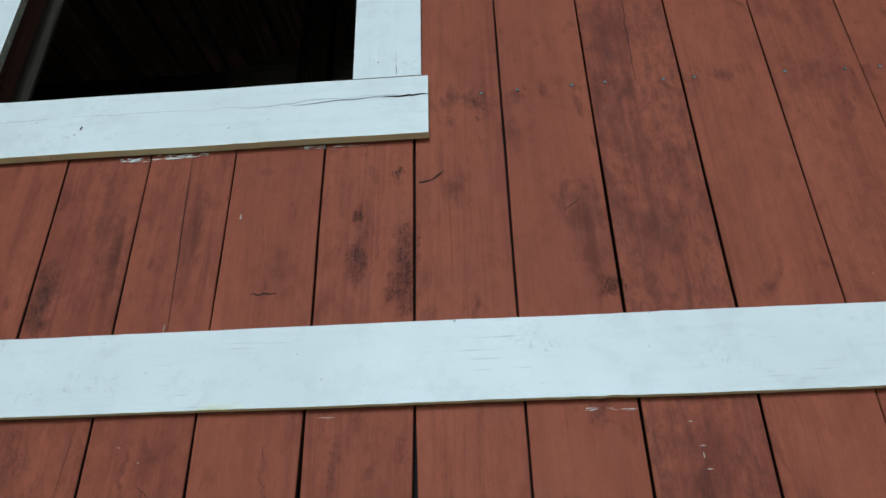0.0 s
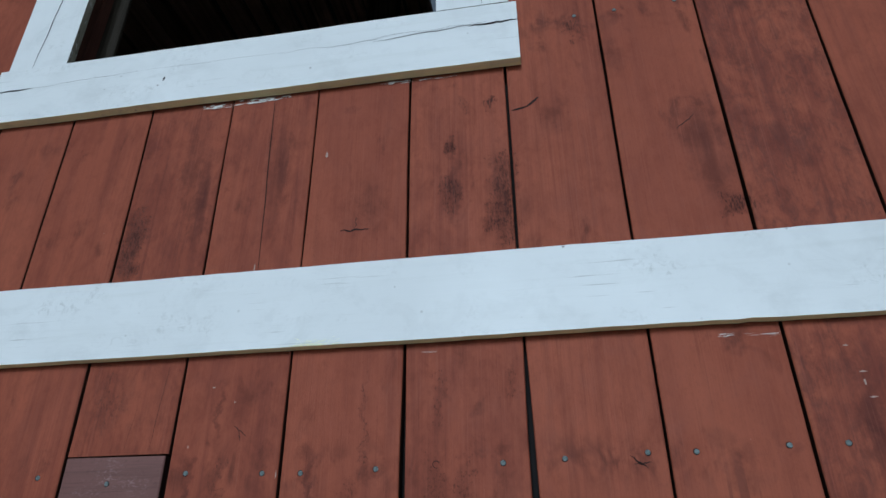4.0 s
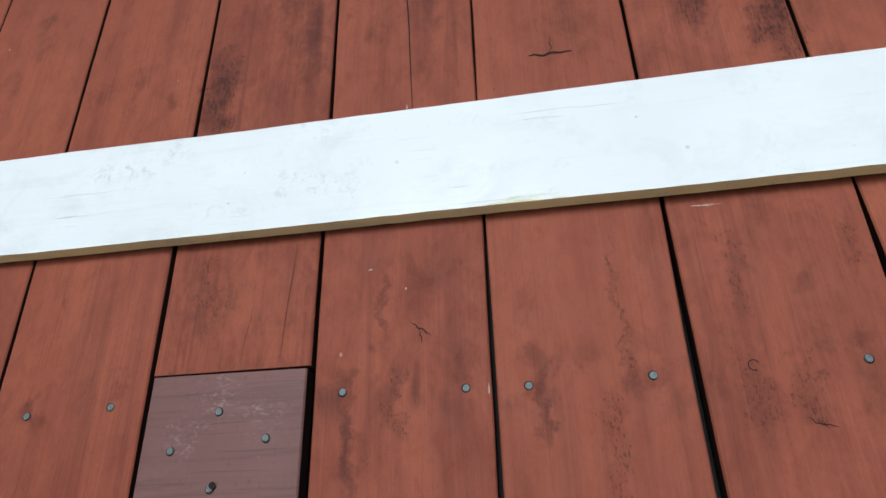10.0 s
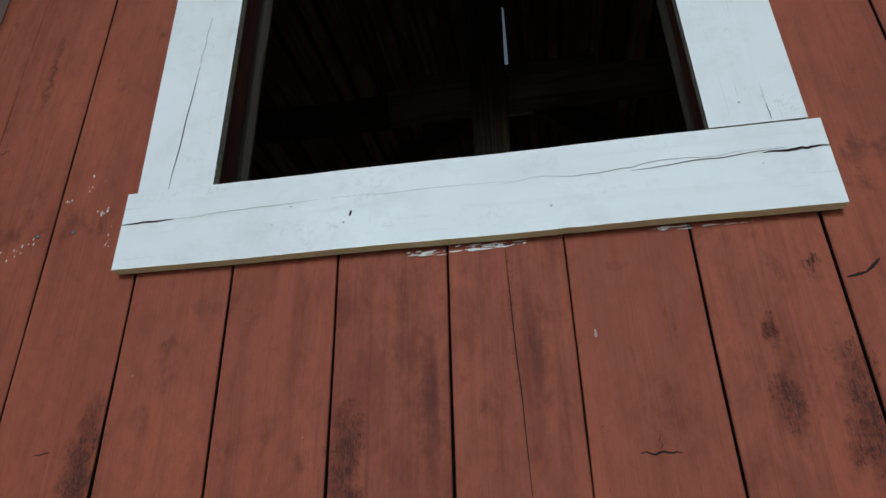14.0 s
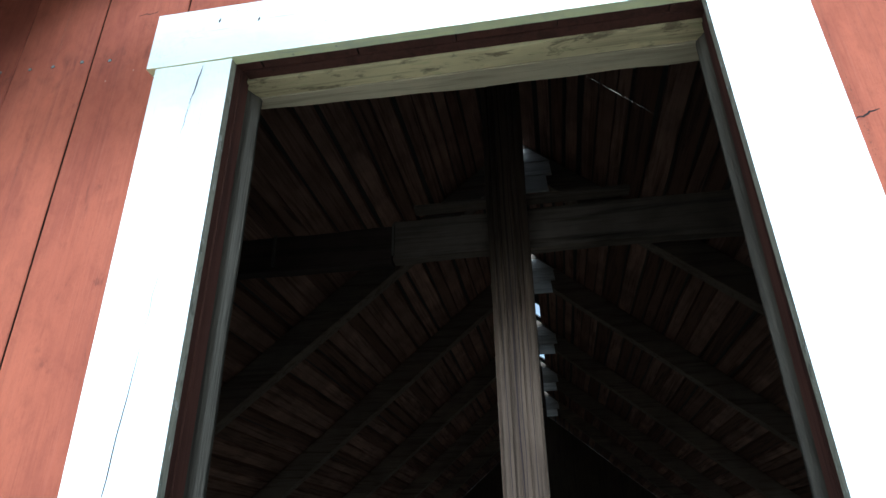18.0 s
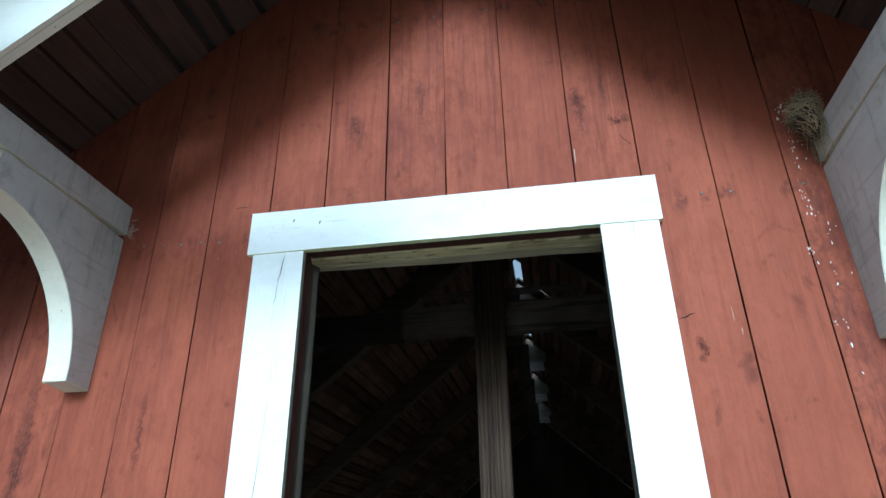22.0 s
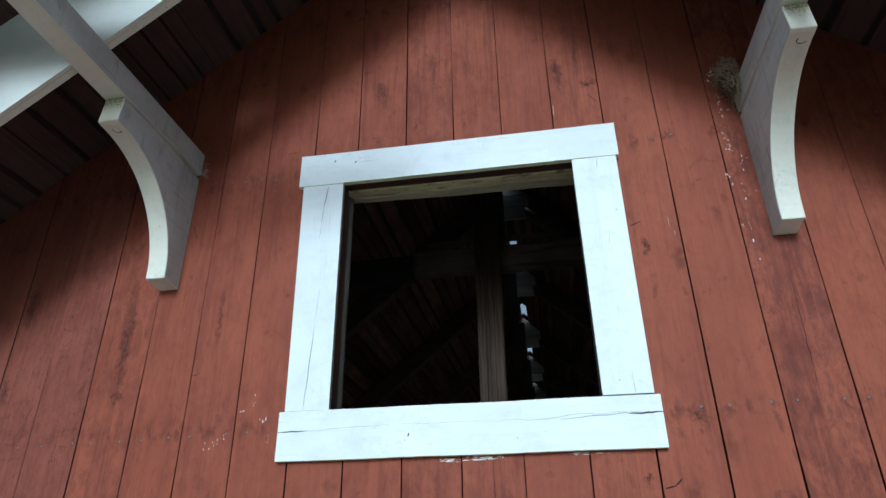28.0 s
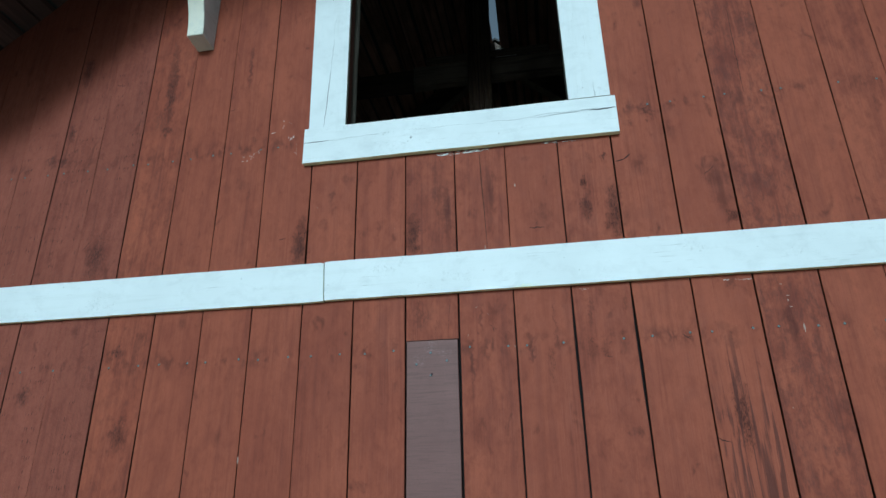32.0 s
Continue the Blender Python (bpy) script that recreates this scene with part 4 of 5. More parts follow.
def specks(spots, label, seed):
    """A scatter of small dried splashes round the given spots, one object."""
    rs = random.Random(seed)
    bm = bmesh.new()
    for x, z, r, count, dx, dz in spots:
        for k in range(count):
            cx, cz, q = x + rs.gauss(0, dx), z + rs.gauss(0, dz), r * rs.uniform(0.22, 0.72)
            tall, sd = rs.uniform(0.8, 2.8), rs.uniform(0, 99)
            y = -0.0017 - 0.00002 * k
            rim = []
            for i in range(9):
                a = 2 * math.pi * i / 9
                e = 1 + 0.8 * noise.noise((math.cos(a) * 1.6, math.sin(a) * 1.6, sd))
                rim.append(bm.verts.new((cx + q * e * math.cos(a), y, cz + q * tall * e * math.sin(a))))
            top = bm.verts.new((cx, y - 0.0005, cz))
            for i in range(9):
                bm.faces.new((rim[i], rim[(i + 1) % 9], top))
    bmesh.ops.recalc_face_normals(bm, faces=bm.faces)
    return tagged(part("bird_dropping", bm, DROP), label, "dropping", "bird droppings on the wall", "stuff")


specks(((-1.406, 4.142, 0.0028, 5, 0.008, 0.005), (-1.450, 4.200, 0.0017, 3, 0.004, 0.004), (-1.440, 4.215, 0.0020, 3, 0.012, 0.01), (-1.484, 4.172, 0.0023, 3, 0.006, 0.003)), "white bird droppings spattered beside the sill end", 1)
specks(((-1.795, 5.190, 0.0032, 5, 0.005, 0.010), (-1.788, 5.150, 0.0020, 6, 0.010, 0.010)), "white spatter on the boards at the bracket foot", 9)
specks(((-1.605, 4.055, 0.0030, 4, 0.007, 0.003), (-1.575, 4.073, 0.0020, 7, 0.014, 0.006), (-1.549, 4.090, 0.0028, 3, 0.006, 0.003), (-1.382, 4.074, 0.0015, 8, 0.004, 0.022)), "thin white bird splashes on the red boards", 2)
specks(((0.264, 5.375, 0.0034, 12, 0.010, 0.012), (0.278, 5.270, 0.0030, 16, 0.010, 0.035), (0.273, 5.183, 0.0040, 6, 0.004, 0.015), (0.262, 5.09, 0.0026, 9, 0.005, 0.028), (0.272, 5.03, 0.0034, 4, 0.003, 0.01)), "white bird droppings just under the nest", 3)
specks(((0.242, 4.90, 0.0028, 6, 0.004, 0.02), (0.282, 4.82, 0.0024, 6, 0.004, 0.03), (0.272, 4.70, 0.0034, 4, 0.004, 0.02), (0.246, 4.72, 0.0017, 3, 0.003, 0.01), (0.275, 4.588, 0.0022, 2, 0.003, 0.005), (0.285, 4.95, 0.0022, 14, 0.03, 0.12)), "run of white bird droppings below the nest", 4)
for i, (x, z, rx, rz) in enumerate((
    (0.363, 3.238, 0.0026, 0.014), (0.335, 3.345, 0.005, 0.0012), (0.333, 3.330, 0.0014, 0.005), (0.338, 3.308, 0.005, 0.0013), (0.322, 3.385, 0.004, 0.0012),
    (-0.510, 3.831, 0.0020, 0.006), (-1.50, 2.89, 0.002, 0.011), (-0.630, 3.592, 0.0012, 0.008), (-0.337, 5.295, 0.0020, 0.020),
    (0.012, 4.755, 0.0009, 0.018), (0.026, 4.715, 0.0010, 0.010), (-0.5440, 3.229, 0.0010, 0.0060), (-0.671, 3.372, 0.0028, 0.0012), (-0.630, 3.345, 0.0010, 0.0016),
)):
    splash(x, z, rx, rz, i * 2.3 + 50, material=CHIP, name="paint_chip", lab="bare chip in the paint showing pale wood", cat="paint mark", group="chips in the red paint")
for ax, bx, z, hgt in ((-0.800, -0.736, 3.990, 0.009), (-0.722, -0.592, 3.993, 0.011), (-0.400, -0.343, 3.996, 0.005), (-0.325, -0.245, 3.995, 0.003), (-0.40, -0.35, 3.580, 0.003), (-0.335, -0.225, 3.580, 0.005), (0.150, 0.235, 3.410, 0.004), (-0.306, -0.292, 3.412, 0.0010)):
    bm = bmesh.new()
    rs = random.Random(int(ax * 1000))
    for k in range(int(10 + hgt * 1500)):
        c, w = rs.uniform(ax, bx), rs.uniform(0.002, 0.014)
        h, zz = rs.uniform(0.04, 0.19) * hgt, z + rs.uniform(-1, 1) * hgt * 0.5 + 0.06 * (rs.random() - 0.5) * 0.05
        p = [(c - w, zz), (c - w * 0.4, zz - h), (c + w * 0.5, zz - h * 0.6 + 0.0004), (c + w, zz + 0.0006), (c + w * 0.3, zz + h), (c - w * 0.5, zz + h * 0.7)]
        bm.faces.new([bm.verts.new((u, -0.0018 - 0.00001 * k, v)) for u, v in p])
    bmesh.ops.recalc_face_normals(bm, faces=bm.faces)
    tagged(part("paint_smear", bm, DROP), "thin brushed smear of white trim paint on the boards", "paint mark", "smears beside the white trim", "stuff")

# ---- roof ----
roof = thing("roof", "open gable roof of dark shingles on brown sheathing boards", "roof", kind="structure")
LEN = 3.35
ANG = math.atan(SLOPE)
for side in (-1, 1):
    d = 0.020 if side < 0 else 0.055
    while d < LEN * math.cos(ANG):
        wd = rng.choice((rng.uniform(0.062, 0.085), rng.uniform(0.075, 0.125)))
        e = d + wd * math.cos(ANG)
        sag = rng.uniform(0.0, 0.006)
        # outside the wall each board turns darker, its colour carrying the eave's shade
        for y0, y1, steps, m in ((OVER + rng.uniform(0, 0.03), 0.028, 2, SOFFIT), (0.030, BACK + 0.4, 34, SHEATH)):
            bm = bmesh.new()
            t = 0.022
            ys = [y0 + (y1 - y0) * i / steps for i in range(steps + 1)]
            rings = []
            for yy in ys:
                wa = 0.007 * noise.noise((d * 9, yy * 1.3, side * 3.0)) + 0.005 * noise.noise((d * 9, yy * 4.3, 7.0))
                wb = 0.007 * noise.noise((e * 9, yy * 1.5, side * 5.0)) + 0.005 * noise.noise((e * 9, yy * 4.9, 9.0))
                pts = [(d + wa, 0), (e + wb, 0), (e + wb, t), (d + wa, t)]
                rings.append([bm.verts.new((RIDGE_X + side * p, yy, RIDGE_Z - SLOPE * p + q / math.cos(ANG) + sag)) for p, q in pts])
            for r0, r1 in zip(rings, rings[1:]):
                for k in range(4):
                    bm.faces.new((r0[k], r0[(k + 1) % 4], r1[(k + 1) % 4], r1[k]))
            bm.faces.new(rings[0])
            bm.faces.new(rings[-1][::-1])
            bmesh.ops.recalc_face_normals(bm, faces=bm.faces)
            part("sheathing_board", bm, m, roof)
        d = e + rng.uniform(0.006, 0.030)
    bm = bmesh.new()
    lo, hi = 0.036, 0.056
    a, b = (0.020 if side < 0 else 0.055), LEN * math.cos(ANG) + 0.05
    pts = [(a, lo), (b, lo), (b, hi), (a, hi)]
    r0 = [bm.verts.new((RIDGE_X + side * p, OVER - 0.04, RIDGE_Z - SLOPE * p + q)) for p, q in pts]
    r1 = [bm.verts.new((RIDGE_X + side * p, BACK + 0.45, RIDGE_Z - SLOPE * p + q)) for p, q in pts]
    for k in range(4):
        bm.faces.new((r0[k], r0[(k + 1) % 4], r1[(k + 1) % 4], r1[k]))
    bm.faces.new(r0)
    bm.faces.new(r1[::-1])
    bmesh.ops.recalc_face_normals(bm, faces=bm.faces)
    part("shingle_layer", bm, SHINGLE, roof, "dark weathered shingles")
# ridge cap with gaps where daylight shows
TRUSSES = (2.77, 4.52, 6.40, 8.20, 10.0)
OPEN = [(yy - d, yy - 0.06) for yy, d in zip(TRUSSES, (0.66, 0.55, 0.48, 0.45, 0.45))]
y = OVER - 0.04
for a, b in OPEN + [(BACK + 0.45, BACK + 0.5)]:
    bm = bmesh.new()
    prism(bm, [(RIDGE_X - 0.16, RIDGE_Z - 0.06), (RIDGE_X, RIDGE_Z + 0.072), (RIDGE_X + 0.16, RIDGE_Z - 0.06), (RIDGE_X + 0.165, RIDGE_Z - 0.045), (RIDGE_X, RIDGE_Z + 0.092), (RIDGE_X - 0.165, RIDGE_Z - 0.045)], y, a)
    bmesh.ops.recalc_face_normals(bm, faces=bm.faces)
    part("ridge_cap", bm, SHINGLE, roof)
    y = b


def rafter(side, y):
    bm = bmesh.new()
    dp, e = 0.17 / math.cos(ANG), LEN * math.cos(ANG) - 0.1
    f = side
    out = [(RIDGE_X, RIDGE_Z - dp - 0.012), (RIDGE_X + f * e, RIDGE_Z - SLOPE * e - dp - 0.002), (RIDGE_X + f * e, RIDGE_Z - SLOPE * e - 0.002), (RIDGE_X, RIDGE_Z - 0.002)]
    prism(bm, out, y, y + 0.105)
    bmesh.ops.recalc_face_normals(bm, faces=bm.faces)
    soften(bm, 0.004)
    part("rafter", bm, RAFTER, roof)


for y in TRUSSES:
    rafter(-1, y - 0.110)
    rafter(1, y - 0.108)

# gusset boards and a short hanger at each pair of rafters
for y in TRUSSES:
    y -= 0.112
    z = 6.28
    # gussets stop where the ridge light fades; their pale grey carries that light
    for k in range(3):
        h = (0.120, 0.105, 0.115)[k]
        bm = bmesh.new()
        e, f = min(0.19 + 0.03 * k, (RIDGE_Z - z) / SLOPE - 0.04), min(0.18 + 0.03 * k, (RIDGE_Z - z - h) / SLOPE - 0.04)
        prism(bm, [(-0.700, z), (RIDGE_X + e, z), (RIDGE_X + f, z + h - 0.007), (-0.700, z + h - 0.007)], y - 0.026, y - 0.003)
        soften(bm, 0.002)
        part("gusset_board", bm, GUSSET, roof)
        z += h
    bm = bmesh.new()
    box(bm, -0.83, -0.692, y - 0.130, y - 0.028, 6.05, 6.60)
    soften(bm, 0.004)
    part("hanger", bm, INNER, roof)

# collar tie and king post behind the opening
bm = bmesh.new()
prism(bm, bowed(-1.112, 0.90, 5.088, 5.235, 50, 6.3, 0.006), 1.024, 1.074)
soften(bm, 0.003)
tagged(part("collar_beam", bm, BEAM), "rough grey-brown collar beam across the roof frame", "beam")
bm = bmesh.new()
prism(bm, bowed(-2.30, -1.118, 5.084, 5.222, 40, 7.3, 0.006), 1.030, 1.078)
soften(bm, 0.003)
tagged(part("collar_beam", bm, BEAM_DARK), "dark collar beam butted to the paler one", "beam")
bm = bmesh.new()
box(bm, -1.04, -0.29, 1.026, 1.072, 5.278, 5.296)
soften(bm, 0.003)
tagged(part("loft_ledger", bm, BEAM), "thin grey ledger board above the collar beam", "board")
for x in (-1.11, -1.55):
    bm = bmesh.new()
    box(bm, x - 0.004, x + 0.004, 1.012, 1.0235, 5.10, 5.22)
    soften(bm, 0.001)
    tagged(part("iron_strap", bm, GREY_Z), "thin grey strap on the collar beam", "strap", "straps on the collar beam")
bm = bmesh.new()
rows = []
for i in range(63):
    z = 3.40 + 0.05 * i
    t = i / 62
    a, b = -0.765 - 0.009 * t, -0.652 + 0.025 * t
    a += 0.004 * noise.noise((z * 2.0, 3.0, 0.0))
    b += 0.004 * noise.noise((z * 2.0, 8.0, 0.0))
    ring = [(a, 1.020)]
    for k in range(31):
        u = k / 30
        dig = max(0.0, noise.noise((u * 14.0 + 0.5 * noise.noise((z * 1.3, 2.0, u)), z * 0.35, 5.0)) - 0.12)
        round_off = 0.012 * max(0.0, abs(u - 0.5) - 0.40) / 0.10
        ring.append((a + (b - a) * u, 0.920 + 0.022 * dig + round_off))
    ring.append((b, 1.020))
    rows.append([bm.verts.new((x, yy, z)) for x, yy in ring])
for low, high in zip(rows, rows[1:]):
    for k in range(len(low)):
        j = (k + 1) % len(low)
        bm.faces.new((low[k], low[j], high[j], high[k]))
bm.faces.new(rows[0])
bm.faces.new(rows[-1][::-1])
bmesh.ops.recalc_face_normals(bm, faces=bm.faces)
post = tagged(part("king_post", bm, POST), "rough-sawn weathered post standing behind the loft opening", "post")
for ax, az, bx, bz, wd in ((-0.7080, 3.9, -0.7150, 6.2, 0.0055), (-0.7000, 4.2, -0.6930, 5.4, 0.0030), (-0.738, 4.0, -0.744, 5.1, 0.0022), (-0.672, 4.1, -0.668, 5.6, 0.0022), (-0.726, 4.7, -0.729, 6.0, 0.0028)):
    crack(wander(ax, az, bx, bz, ax * 11, 0.008, 30), wd, 0.9190, post)
# loft floor stays out of view; its pale colour bounces light onto the rafters
bm = bmesh.new()
box(bm, LEFT, RIGHT, 0.06, BACK, 3.34, 3.40)
tagged(part("floor", bm, FLOOR), "unseen loft floor, paled to throw light up into the roof", "floor", kind="structure")
for name, a, b in (("wall_west", LEFT - 0.05, LEFT), ("wall_east", RIGHT, RIGHT + 0.05)):
    bm = bmesh.new()
    box(bm, a, b, 0.0, BACK, 0.0, roof_z(LEFT) - 0.03)
    tagged(part(name, bm, INNER), "dark board side wall of the barn", "wall", kind="structure")
bm = bmesh.new()
prism(bm, [(LEFT, 0), (RIGHT, 0), (RIGHT, roof_z(RIGHT) - 0.01), (RIDGE_X, RIDGE_Z - 0.01), (LEFT, roof_z(LEFT) - 0.01)], BACK, BACK + 0.05)
tagged(part("wall_back", bm, INNER), "dark rear gable wall of the barn", "wall", kind="structure")

# ---- gable overhang ----
HOLE = (-1.612, 5.650)


def barge(side):
    """A wide sloping barge board of two layers, with a round hole bored through the one on the low side."""
    ob = thing("barge_board", "wide white barge board with a bored round hole" if side < 0 else "wide white barge board under the roof edge", "barge board", "barge boards of the gable")
    wd = 0.52 * math.cos(ANG)
    for name, ya, yb, m in (("face_board", -0.668, -0.655, WHITE_BARGE), ("backing_board", -0.6535, -0.630, CREAM)):
        bm = bmesh.new()
        # u runs down the slope from the ridge, v up from the lower edge
        def put(u, v, yy):
            x = RIDGE_X + side * (u * math.cos(ANG) + v * math.sin(ANG))
            z = RIDGE_Z - 0.52 - u * math.sin(ANG) + v * math.cos(ANG)
            return bm.verts.new((x, yy, z))
        top_u = -wd * math.tan(ANG)
        parts = []
        if side < 0:
            hx, hz = HOLE
            rel = Vector((-(hx - RIDGE_X), hz - (RIDGE_Z - 0.52)))
            hu = rel.x * math.cos(ANG) - rel.y * math.sin(ANG)
            hv = rel.x * math.sin(ANG) + rel.y * math.cos(ANG)
            k, r, half = 32, 0.047, 0.16
            inner, outer = [], []
            for i in range(k):
                a = 2 * math.pi * i / k
                c, s = math.cos(a), math.sin(a)
                lim = min((half / abs(c)) if abs(c) > 1e-6 else 9, ((wd - hv) / s) if s > 1e-6 else ((hv / -s) if s < -1e-6 else 9))
                inner.append((hu + r * c, hv + r * s))
                outer.append((hu + lim * c, hv + lim * s))
            for i in range(k):
                j = (i + 1) % k
                parts.append([inner[i], outer[i], outer[j], inner[j]])
            for cu, cv in ((hu - half, 0), (hu + half, 0), (hu + half, wd), (hu - half, wd)):
                near = sorted(outer, key=lambda p: (p[0] - cu) ** 2 + (p[1] - cv) ** 2)[:2]
                parts.append([(cu, cv), near[0], near[1]])
            parts.append([(0.0, 0.0), (hu - half, 0.0), (hu - half, wd), (top_u, wd)])
            parts.append([(hu + half, 0.0), (LEN - 0.35, 0.0), (LEN - 0.35, wd), (hu + half, wd)])
            for i in range(k):
                j = (i + 1) % k
                bm.faces.new((put(*inner[i], ya), put(*inner[j], ya), put(*inner[j], yb), put(*inner[i], yb)))
        else:
            parts.append([(0.0, 0.0), (LEN - 0.35, 0.0), (LEN - 0.35, wd), (top_u, wd)])
        for p in parts:
            bm.faces.new([put(*q, ya) for q in p])
            # unseen back takes the darkened wood, to throw less light on the wall
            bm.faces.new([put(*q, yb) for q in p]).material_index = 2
        for (ua, va), (ub, vb) in (((0, 0), (LEN - 0.35, 0)), ((top_u, wd), (LEN - 0.35, wd)), ((LEN - 0.35, 0), (LEN - 0.35, wd))):
            f = bm.faces.new((put(ua, va, ya), put(ub, vb, ya), put(ub, vb, yb), put(ua, va, yb)))
            f.material_index = 1
        bmesh.ops.remove_doubles(bm, verts=bm.verts, dist=0.0004)
        bmesh.ops.recalc_face_normals(bm, faces=bm.faces)
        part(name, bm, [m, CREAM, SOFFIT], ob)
    return ob


barge(-1)
barge(1)


def bracket(a, b, label, seed, foot, arm, up=0.0):
    """A curved knee brace under a projecting arm."""
    ob = thing("roof_bracket", label, "bracket", "curved brackets of the gable", at=(0, 0, up))
    bm = bmesh.new()
    arc = [(-0.50 + 0.40 * math.cos(t), 4.668 + 0.392 * math.sin(t)) for t in [radians(90 * i / 18) for i in range(19)]]
    prof = [(0.0, foot), (-0.100, foot + 0.008)] + arc[1:] + [(-0.517, 5.064), (-0.508, 5.166), (-0.24, 5.163), (0.0, 5.151)]
    lv = [bm.verts.new((a, y, z)) for y, z in prof]
    rv = [bm.verts.new((b, y, z)) for y, z in prof]
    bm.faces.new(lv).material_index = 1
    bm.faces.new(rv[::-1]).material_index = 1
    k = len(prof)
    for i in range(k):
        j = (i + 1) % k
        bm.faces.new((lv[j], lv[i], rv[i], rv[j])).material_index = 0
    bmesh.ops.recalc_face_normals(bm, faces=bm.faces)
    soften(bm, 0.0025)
    brace = part("knee_brace", bm, [CREAM, GRIMY_SIDE], ob, "curved knee brace, cream below, its worn sides greyed with shade")
    bm = bmesh.new()
    box(bm, arm[0], arm[1], -1.16, 0.0, 5.169, 5.268)
    soften(bm, 0.003)
    bm.normal_update()
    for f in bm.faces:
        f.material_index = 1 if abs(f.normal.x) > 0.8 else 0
    part("arm", bm, [CREAM, GRIMY_SIDE], ob, "square projecting arm, its weathered sides greyed with shade")
    bm = bmesh.new()
    t = radians(86)
    c = Vector(((a + b) / 2 + 0.006, -0.50 + 0.40 * math.cos(t), 4.668 + 0.392 * math.sin(t)))
    nrm = Vector((0, -math.cos(t), -math.sin(t)))
    m = Matrix.Translation(c + nrm * 0.0005) @ nrm.to_track_quat("Z", "Y").to_matrix().to_4x4()
    bmesh.ops.create_cone(bm, cap_ends=True, segments=18, radius1=0.013, radius2=0.012, depth=0.003, matrix=m)
    part("peg", bm, CREAM, brace, "round wooden peg end")
    bm = bmesh.new()
    for i in range(12):
        p, q = radians(150 + 15 * i), radians(150 + 15 * (i + 1))
        v = []
        for ang, r in ((p, 0.0135), (q, 0.0135), (q, 0.0165), (p, 0.0165)):
            v.append(bm.verts.new(m @ Vector((r * math.cos(ang), r * math.sin(ang), 0.0008))))
        bm.faces.new(v)
    part("peg_gap", bm, CRACK, brace)
    bm = bmesh.new()
    rs = random.Random(seed)
    for i in range(190):
        x, z, r = rs.uniform(a + 0.004, b - 0.004), 5.164 - abs(rs.gauss(0, 0.020)), rs.uniform(0.0005, 0.0024)
        if z < 5.075:
            continue
        y = -0.5175 + (z - 5.064) * 0.09 - 0.0012
        ring = [bm.verts.new((x + r * rs.uniform(0.6, 1.3) * math.cos(2 * math.pi * k / 7), y - 0.0004, z + r * rs.uniform(0.6, 1.3) * math.sin(2 * math.pi * k / 7))) for k in range(7)]
        bm.faces.new(ring)
    tagged(part("lichen", bm, LICHEN, brace, "yellow-green lichen specks"), kind="stuff")
    return ob


bracket(-1.889, -1.813, "curved white-painted roof bracket with a web at its foot", 1, 4.650, (-1.893, -1.809))
bracket(0.335, 0.408, "curved white-painted roof bracket beside the bird nest", 2, 4.650, (0.333, 0.408), 0.021)

bm = bmesh.new()
box(bm, -2.45, -0.90, -1.10, -1.052, 5.298, 5.46)
soften(bm, 0.003)
tagged(part("tie_board", bm, CREAM), "cream-white board carried on the bracket arm under the eave", "tie board")

# ---- nest beside the arm ----
nest = thing("bird_nest", "dark straw bird nest wedged between the red wall and the bracket", "nest", at=(0.306, -0.056, 5.322))
# core is near black, standing for the shade between the strands
bm = bmesh.new()
bmesh.ops.create_icosphere(bm, subdivisions=3, radius=1.0)
for v in bm.verts:
    k = 1 + 0.20 * noise.noise(v.co * 2.2) + 0.08 * noise.noise(v.co * 6.0)
    low = max(0.0, -v.co.z)
    v.co = Vector((v.co.x * 0.034 * k * (1 - 0.45 * low) + 0.012 * low, v.co.y * 0.050 * k, v.co.z * (0.058 if v.co.z > 0 else 0.095) * k))
    v.co.x = min(v.co.x, 0.026)
part("mud_core", bm, MUD, nest, "mud core, blackened for the shade between straws")
bm = bmesh.new()
rs = random.Random(3)
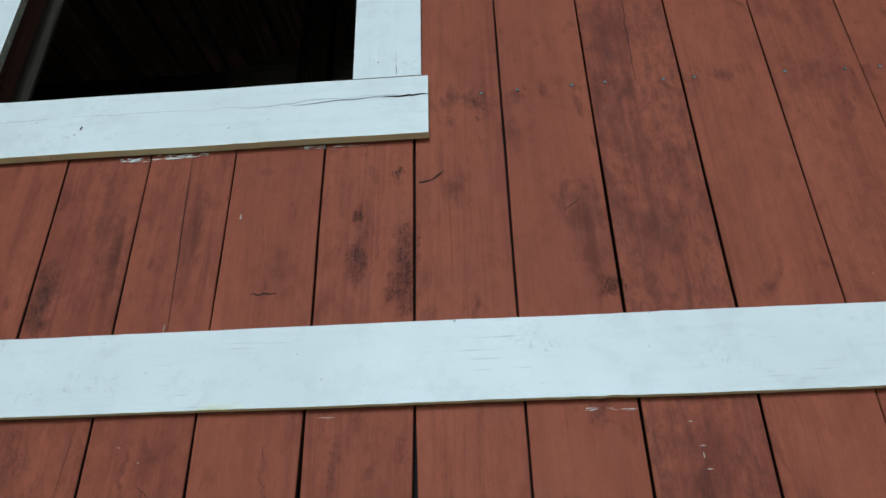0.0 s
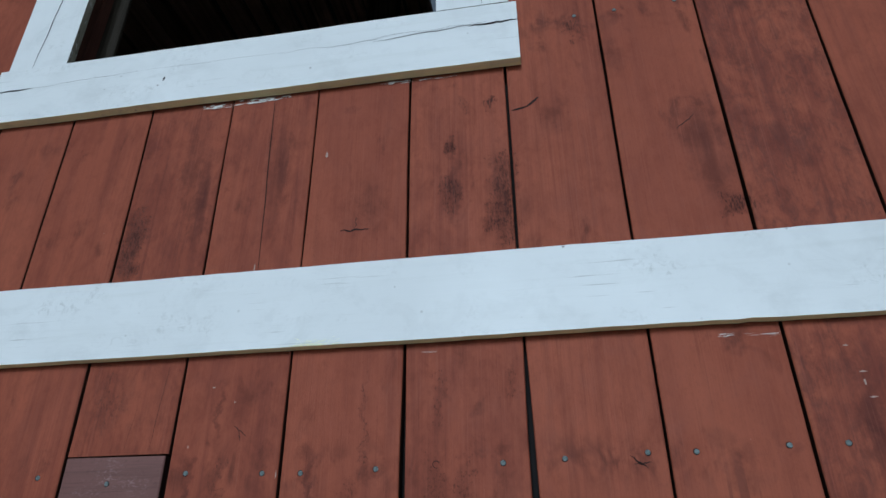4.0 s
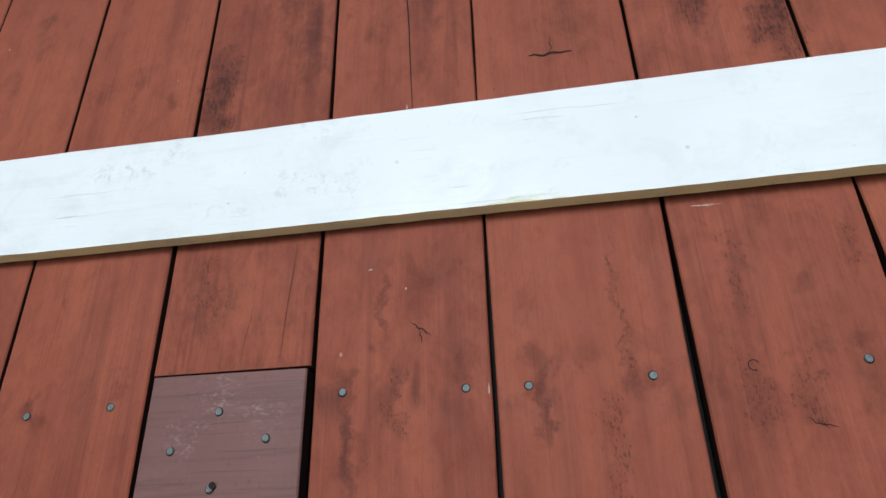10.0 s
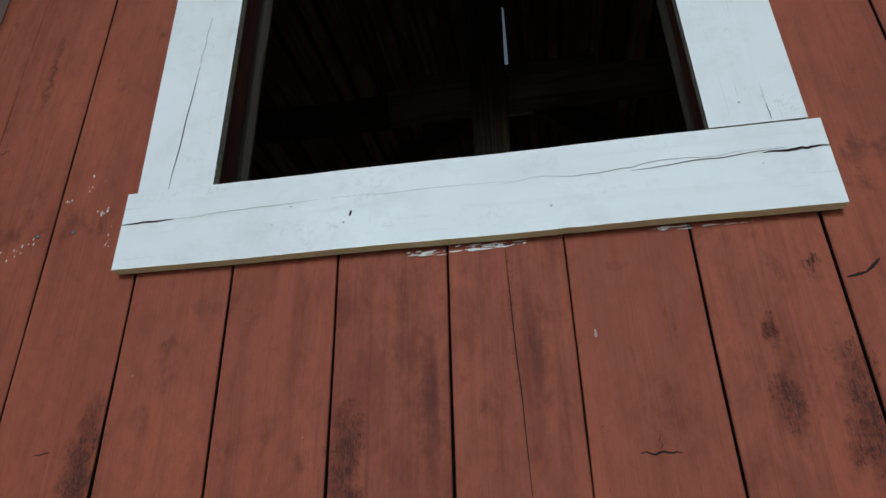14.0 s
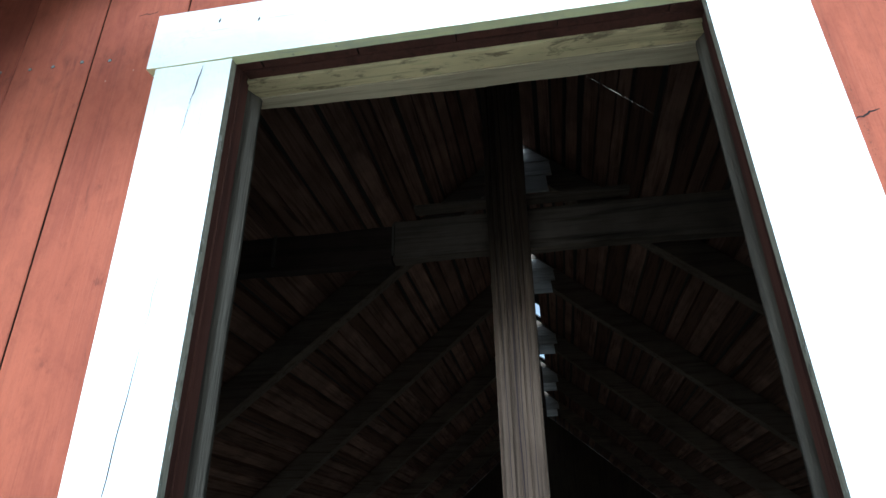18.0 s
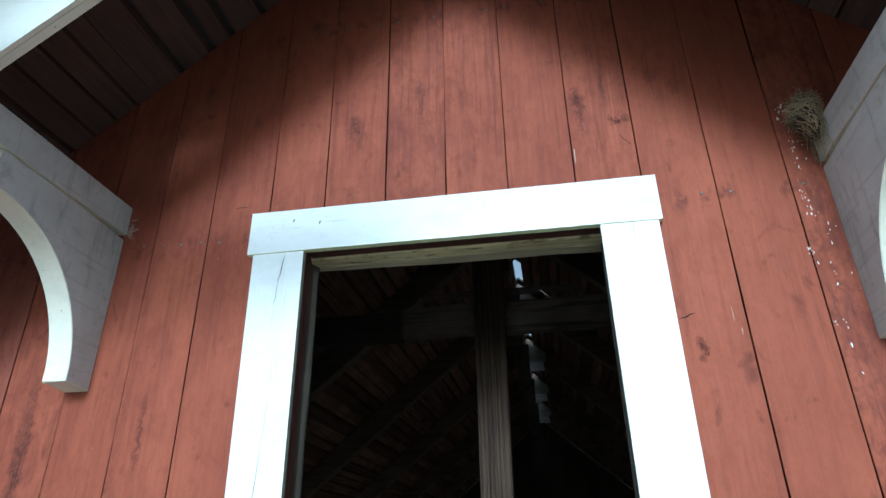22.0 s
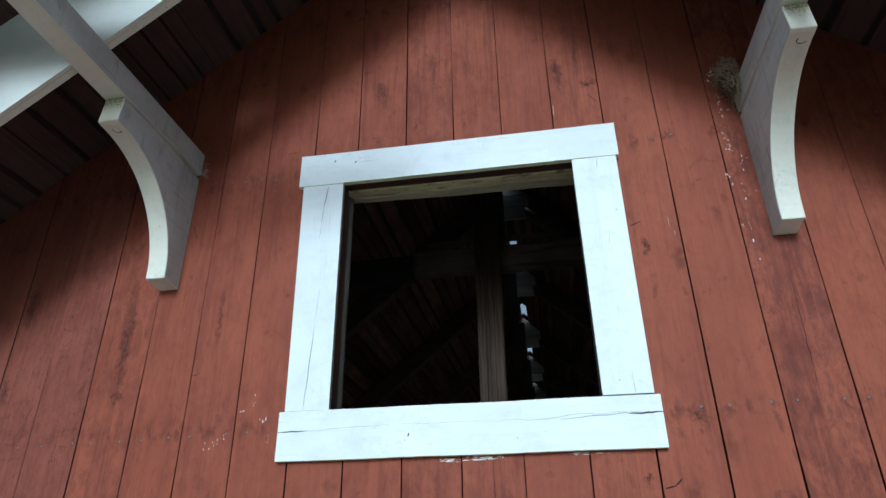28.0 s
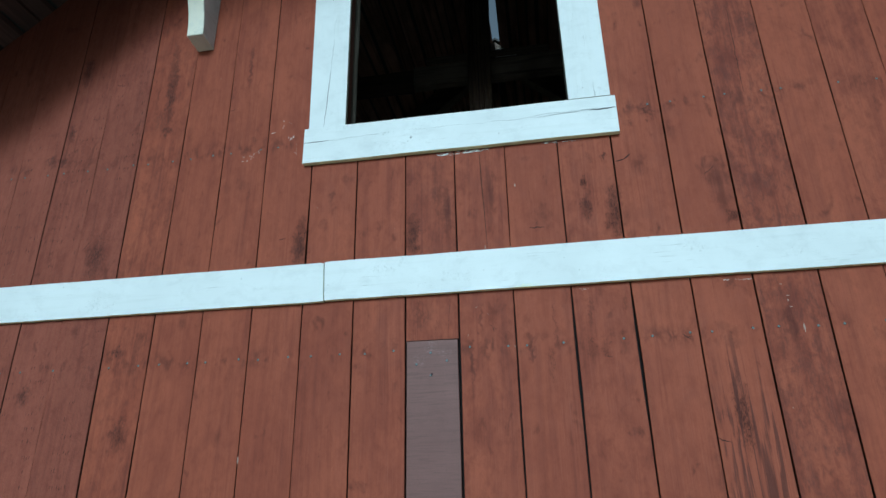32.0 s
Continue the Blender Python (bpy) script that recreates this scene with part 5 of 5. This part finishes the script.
for i in range(620):
    u, w = rs.uniform(math.pi * 0.6, math.pi * 2.1), math.acos(rs.uniform(-0.9, 0.95))
    out = Vector((math.sin(w) * math.cos(u), math.sin(w) * math.sin(u), math.cos(w)))
    low = max(0.0, -out.z)
    q = Vector((0.036 * out.x * (1 - 0.45 * low) + 0.012 * low, 0.052 * out.y, out.z * (0.060 if out.z > 0 else 0.100)))
    # strands wind round the rim above and hang straight below
    around = Vector((-out.y, out.x, 0.15)) * max(0.0, 0.7 + out.z) + Vector((0.30, 0.0, -1.0)) * (0.35 + low)
    d = (around - out * around.dot(out) + Vector((rs.gauss(0, 0.35), rs.gauss(0, 0.3), rs.gauss(0, 0.3)))).normalized()
    ln = rs.uniform(0.025, 0.085)
    side = d.cross(out).normalized() * rs.uniform(0.0004, 0.0010)
    bend = -out * rs.uniform(-0.006, 0.016)
    row = []
    for t in (-0.5, 0.0, 0.5):
        c = q + d * ln * t + bend * (t * t * 4)
        c.y = min(c.y, 0.052)
        c.x = min(c.x, 0.0265)
        row.append((bm.verts.new(c - side), bm.verts.new(c + side)))
    for (a0, a1), (b0, b1) in zip(row, row[1:]):
        bm.faces.new((a0, a1, b1, b0))
# loose ends that hang beside the bracket
for i in range(110):
    top = Vector((rs.uniform(0.002, 0.025), rs.uniform(-0.040, 0.040), rs.uniform(-0.10, -0.03)))
    end = top + Vector((rs.uniform(-0.006, 0.012), rs.gauss(0, 0.008), -rs.uniform(0.03, 0.075)))
    end.x, end.y = min(end.x, 0.0265), min(end.y, 0.052)
    mid = top.lerp(end, 0.5) + Vector((rs.gauss(0, 0.003), rs.gauss(0, 0.004), 0))
    side = Vector((rs.uniform(0.0003, 0.0007), 0.0003, 0))
    row = [(bm.verts.new(c - side), bm.verts.new(c + side)) for c in (top, mid, end)]
    for (a0, a1), (b0, b1) in zip(row, row[1:]):
        bm.faces.new((a0, a1, b1, b0))
tagged(part("straw", bm, STRAW, nest, "loose dry straw"), kind="stuff")

# web wisps at the foot of the other arm
bm = bmesh.new()
rs = random.Random(11)
for i in range(26):
    p = Vector((-1.800 + rs.gauss(0, 0.008), -0.006, 5.165 + rs.gauss(0, 0.016)))
    q = p + Vector((rs.uniform(-0.01, 0.035), rs.uniform(-0.012, 0.002), rs.gauss(0, 0.02)))
    s = Vector((0.0, 0.0, 0.0007))
    bm.faces.new([bm.verts.new(v) for v in (p - s, q - s * 0.4, q + s * 0.4, p + s)])
tagged(part("spider_web", bm, WEB), "tattered white spider web at the bracket foot", "web")
bm = bmesh.new()
p, q = Vector((-0.665, -0.017, 5.043)), Vector((-0.286, -0.006, 4.680))
for i in range(7, 18):
    a, b = p.lerp(q, i / 24), p.lerp(q, (i + 1) / 24)
    k = Vector((0.00003, 0, 0.00004)) * (18 if i == 12 else 3 if 9 < i < 15 else 1)
    bm.faces.new([bm.verts.new(v) for v in (a - k, b - k, b + k, a + k)])
tagged(part("web_thread", bm, GREY_Z), "single cobweb thread stretched from head board to side board", "web")
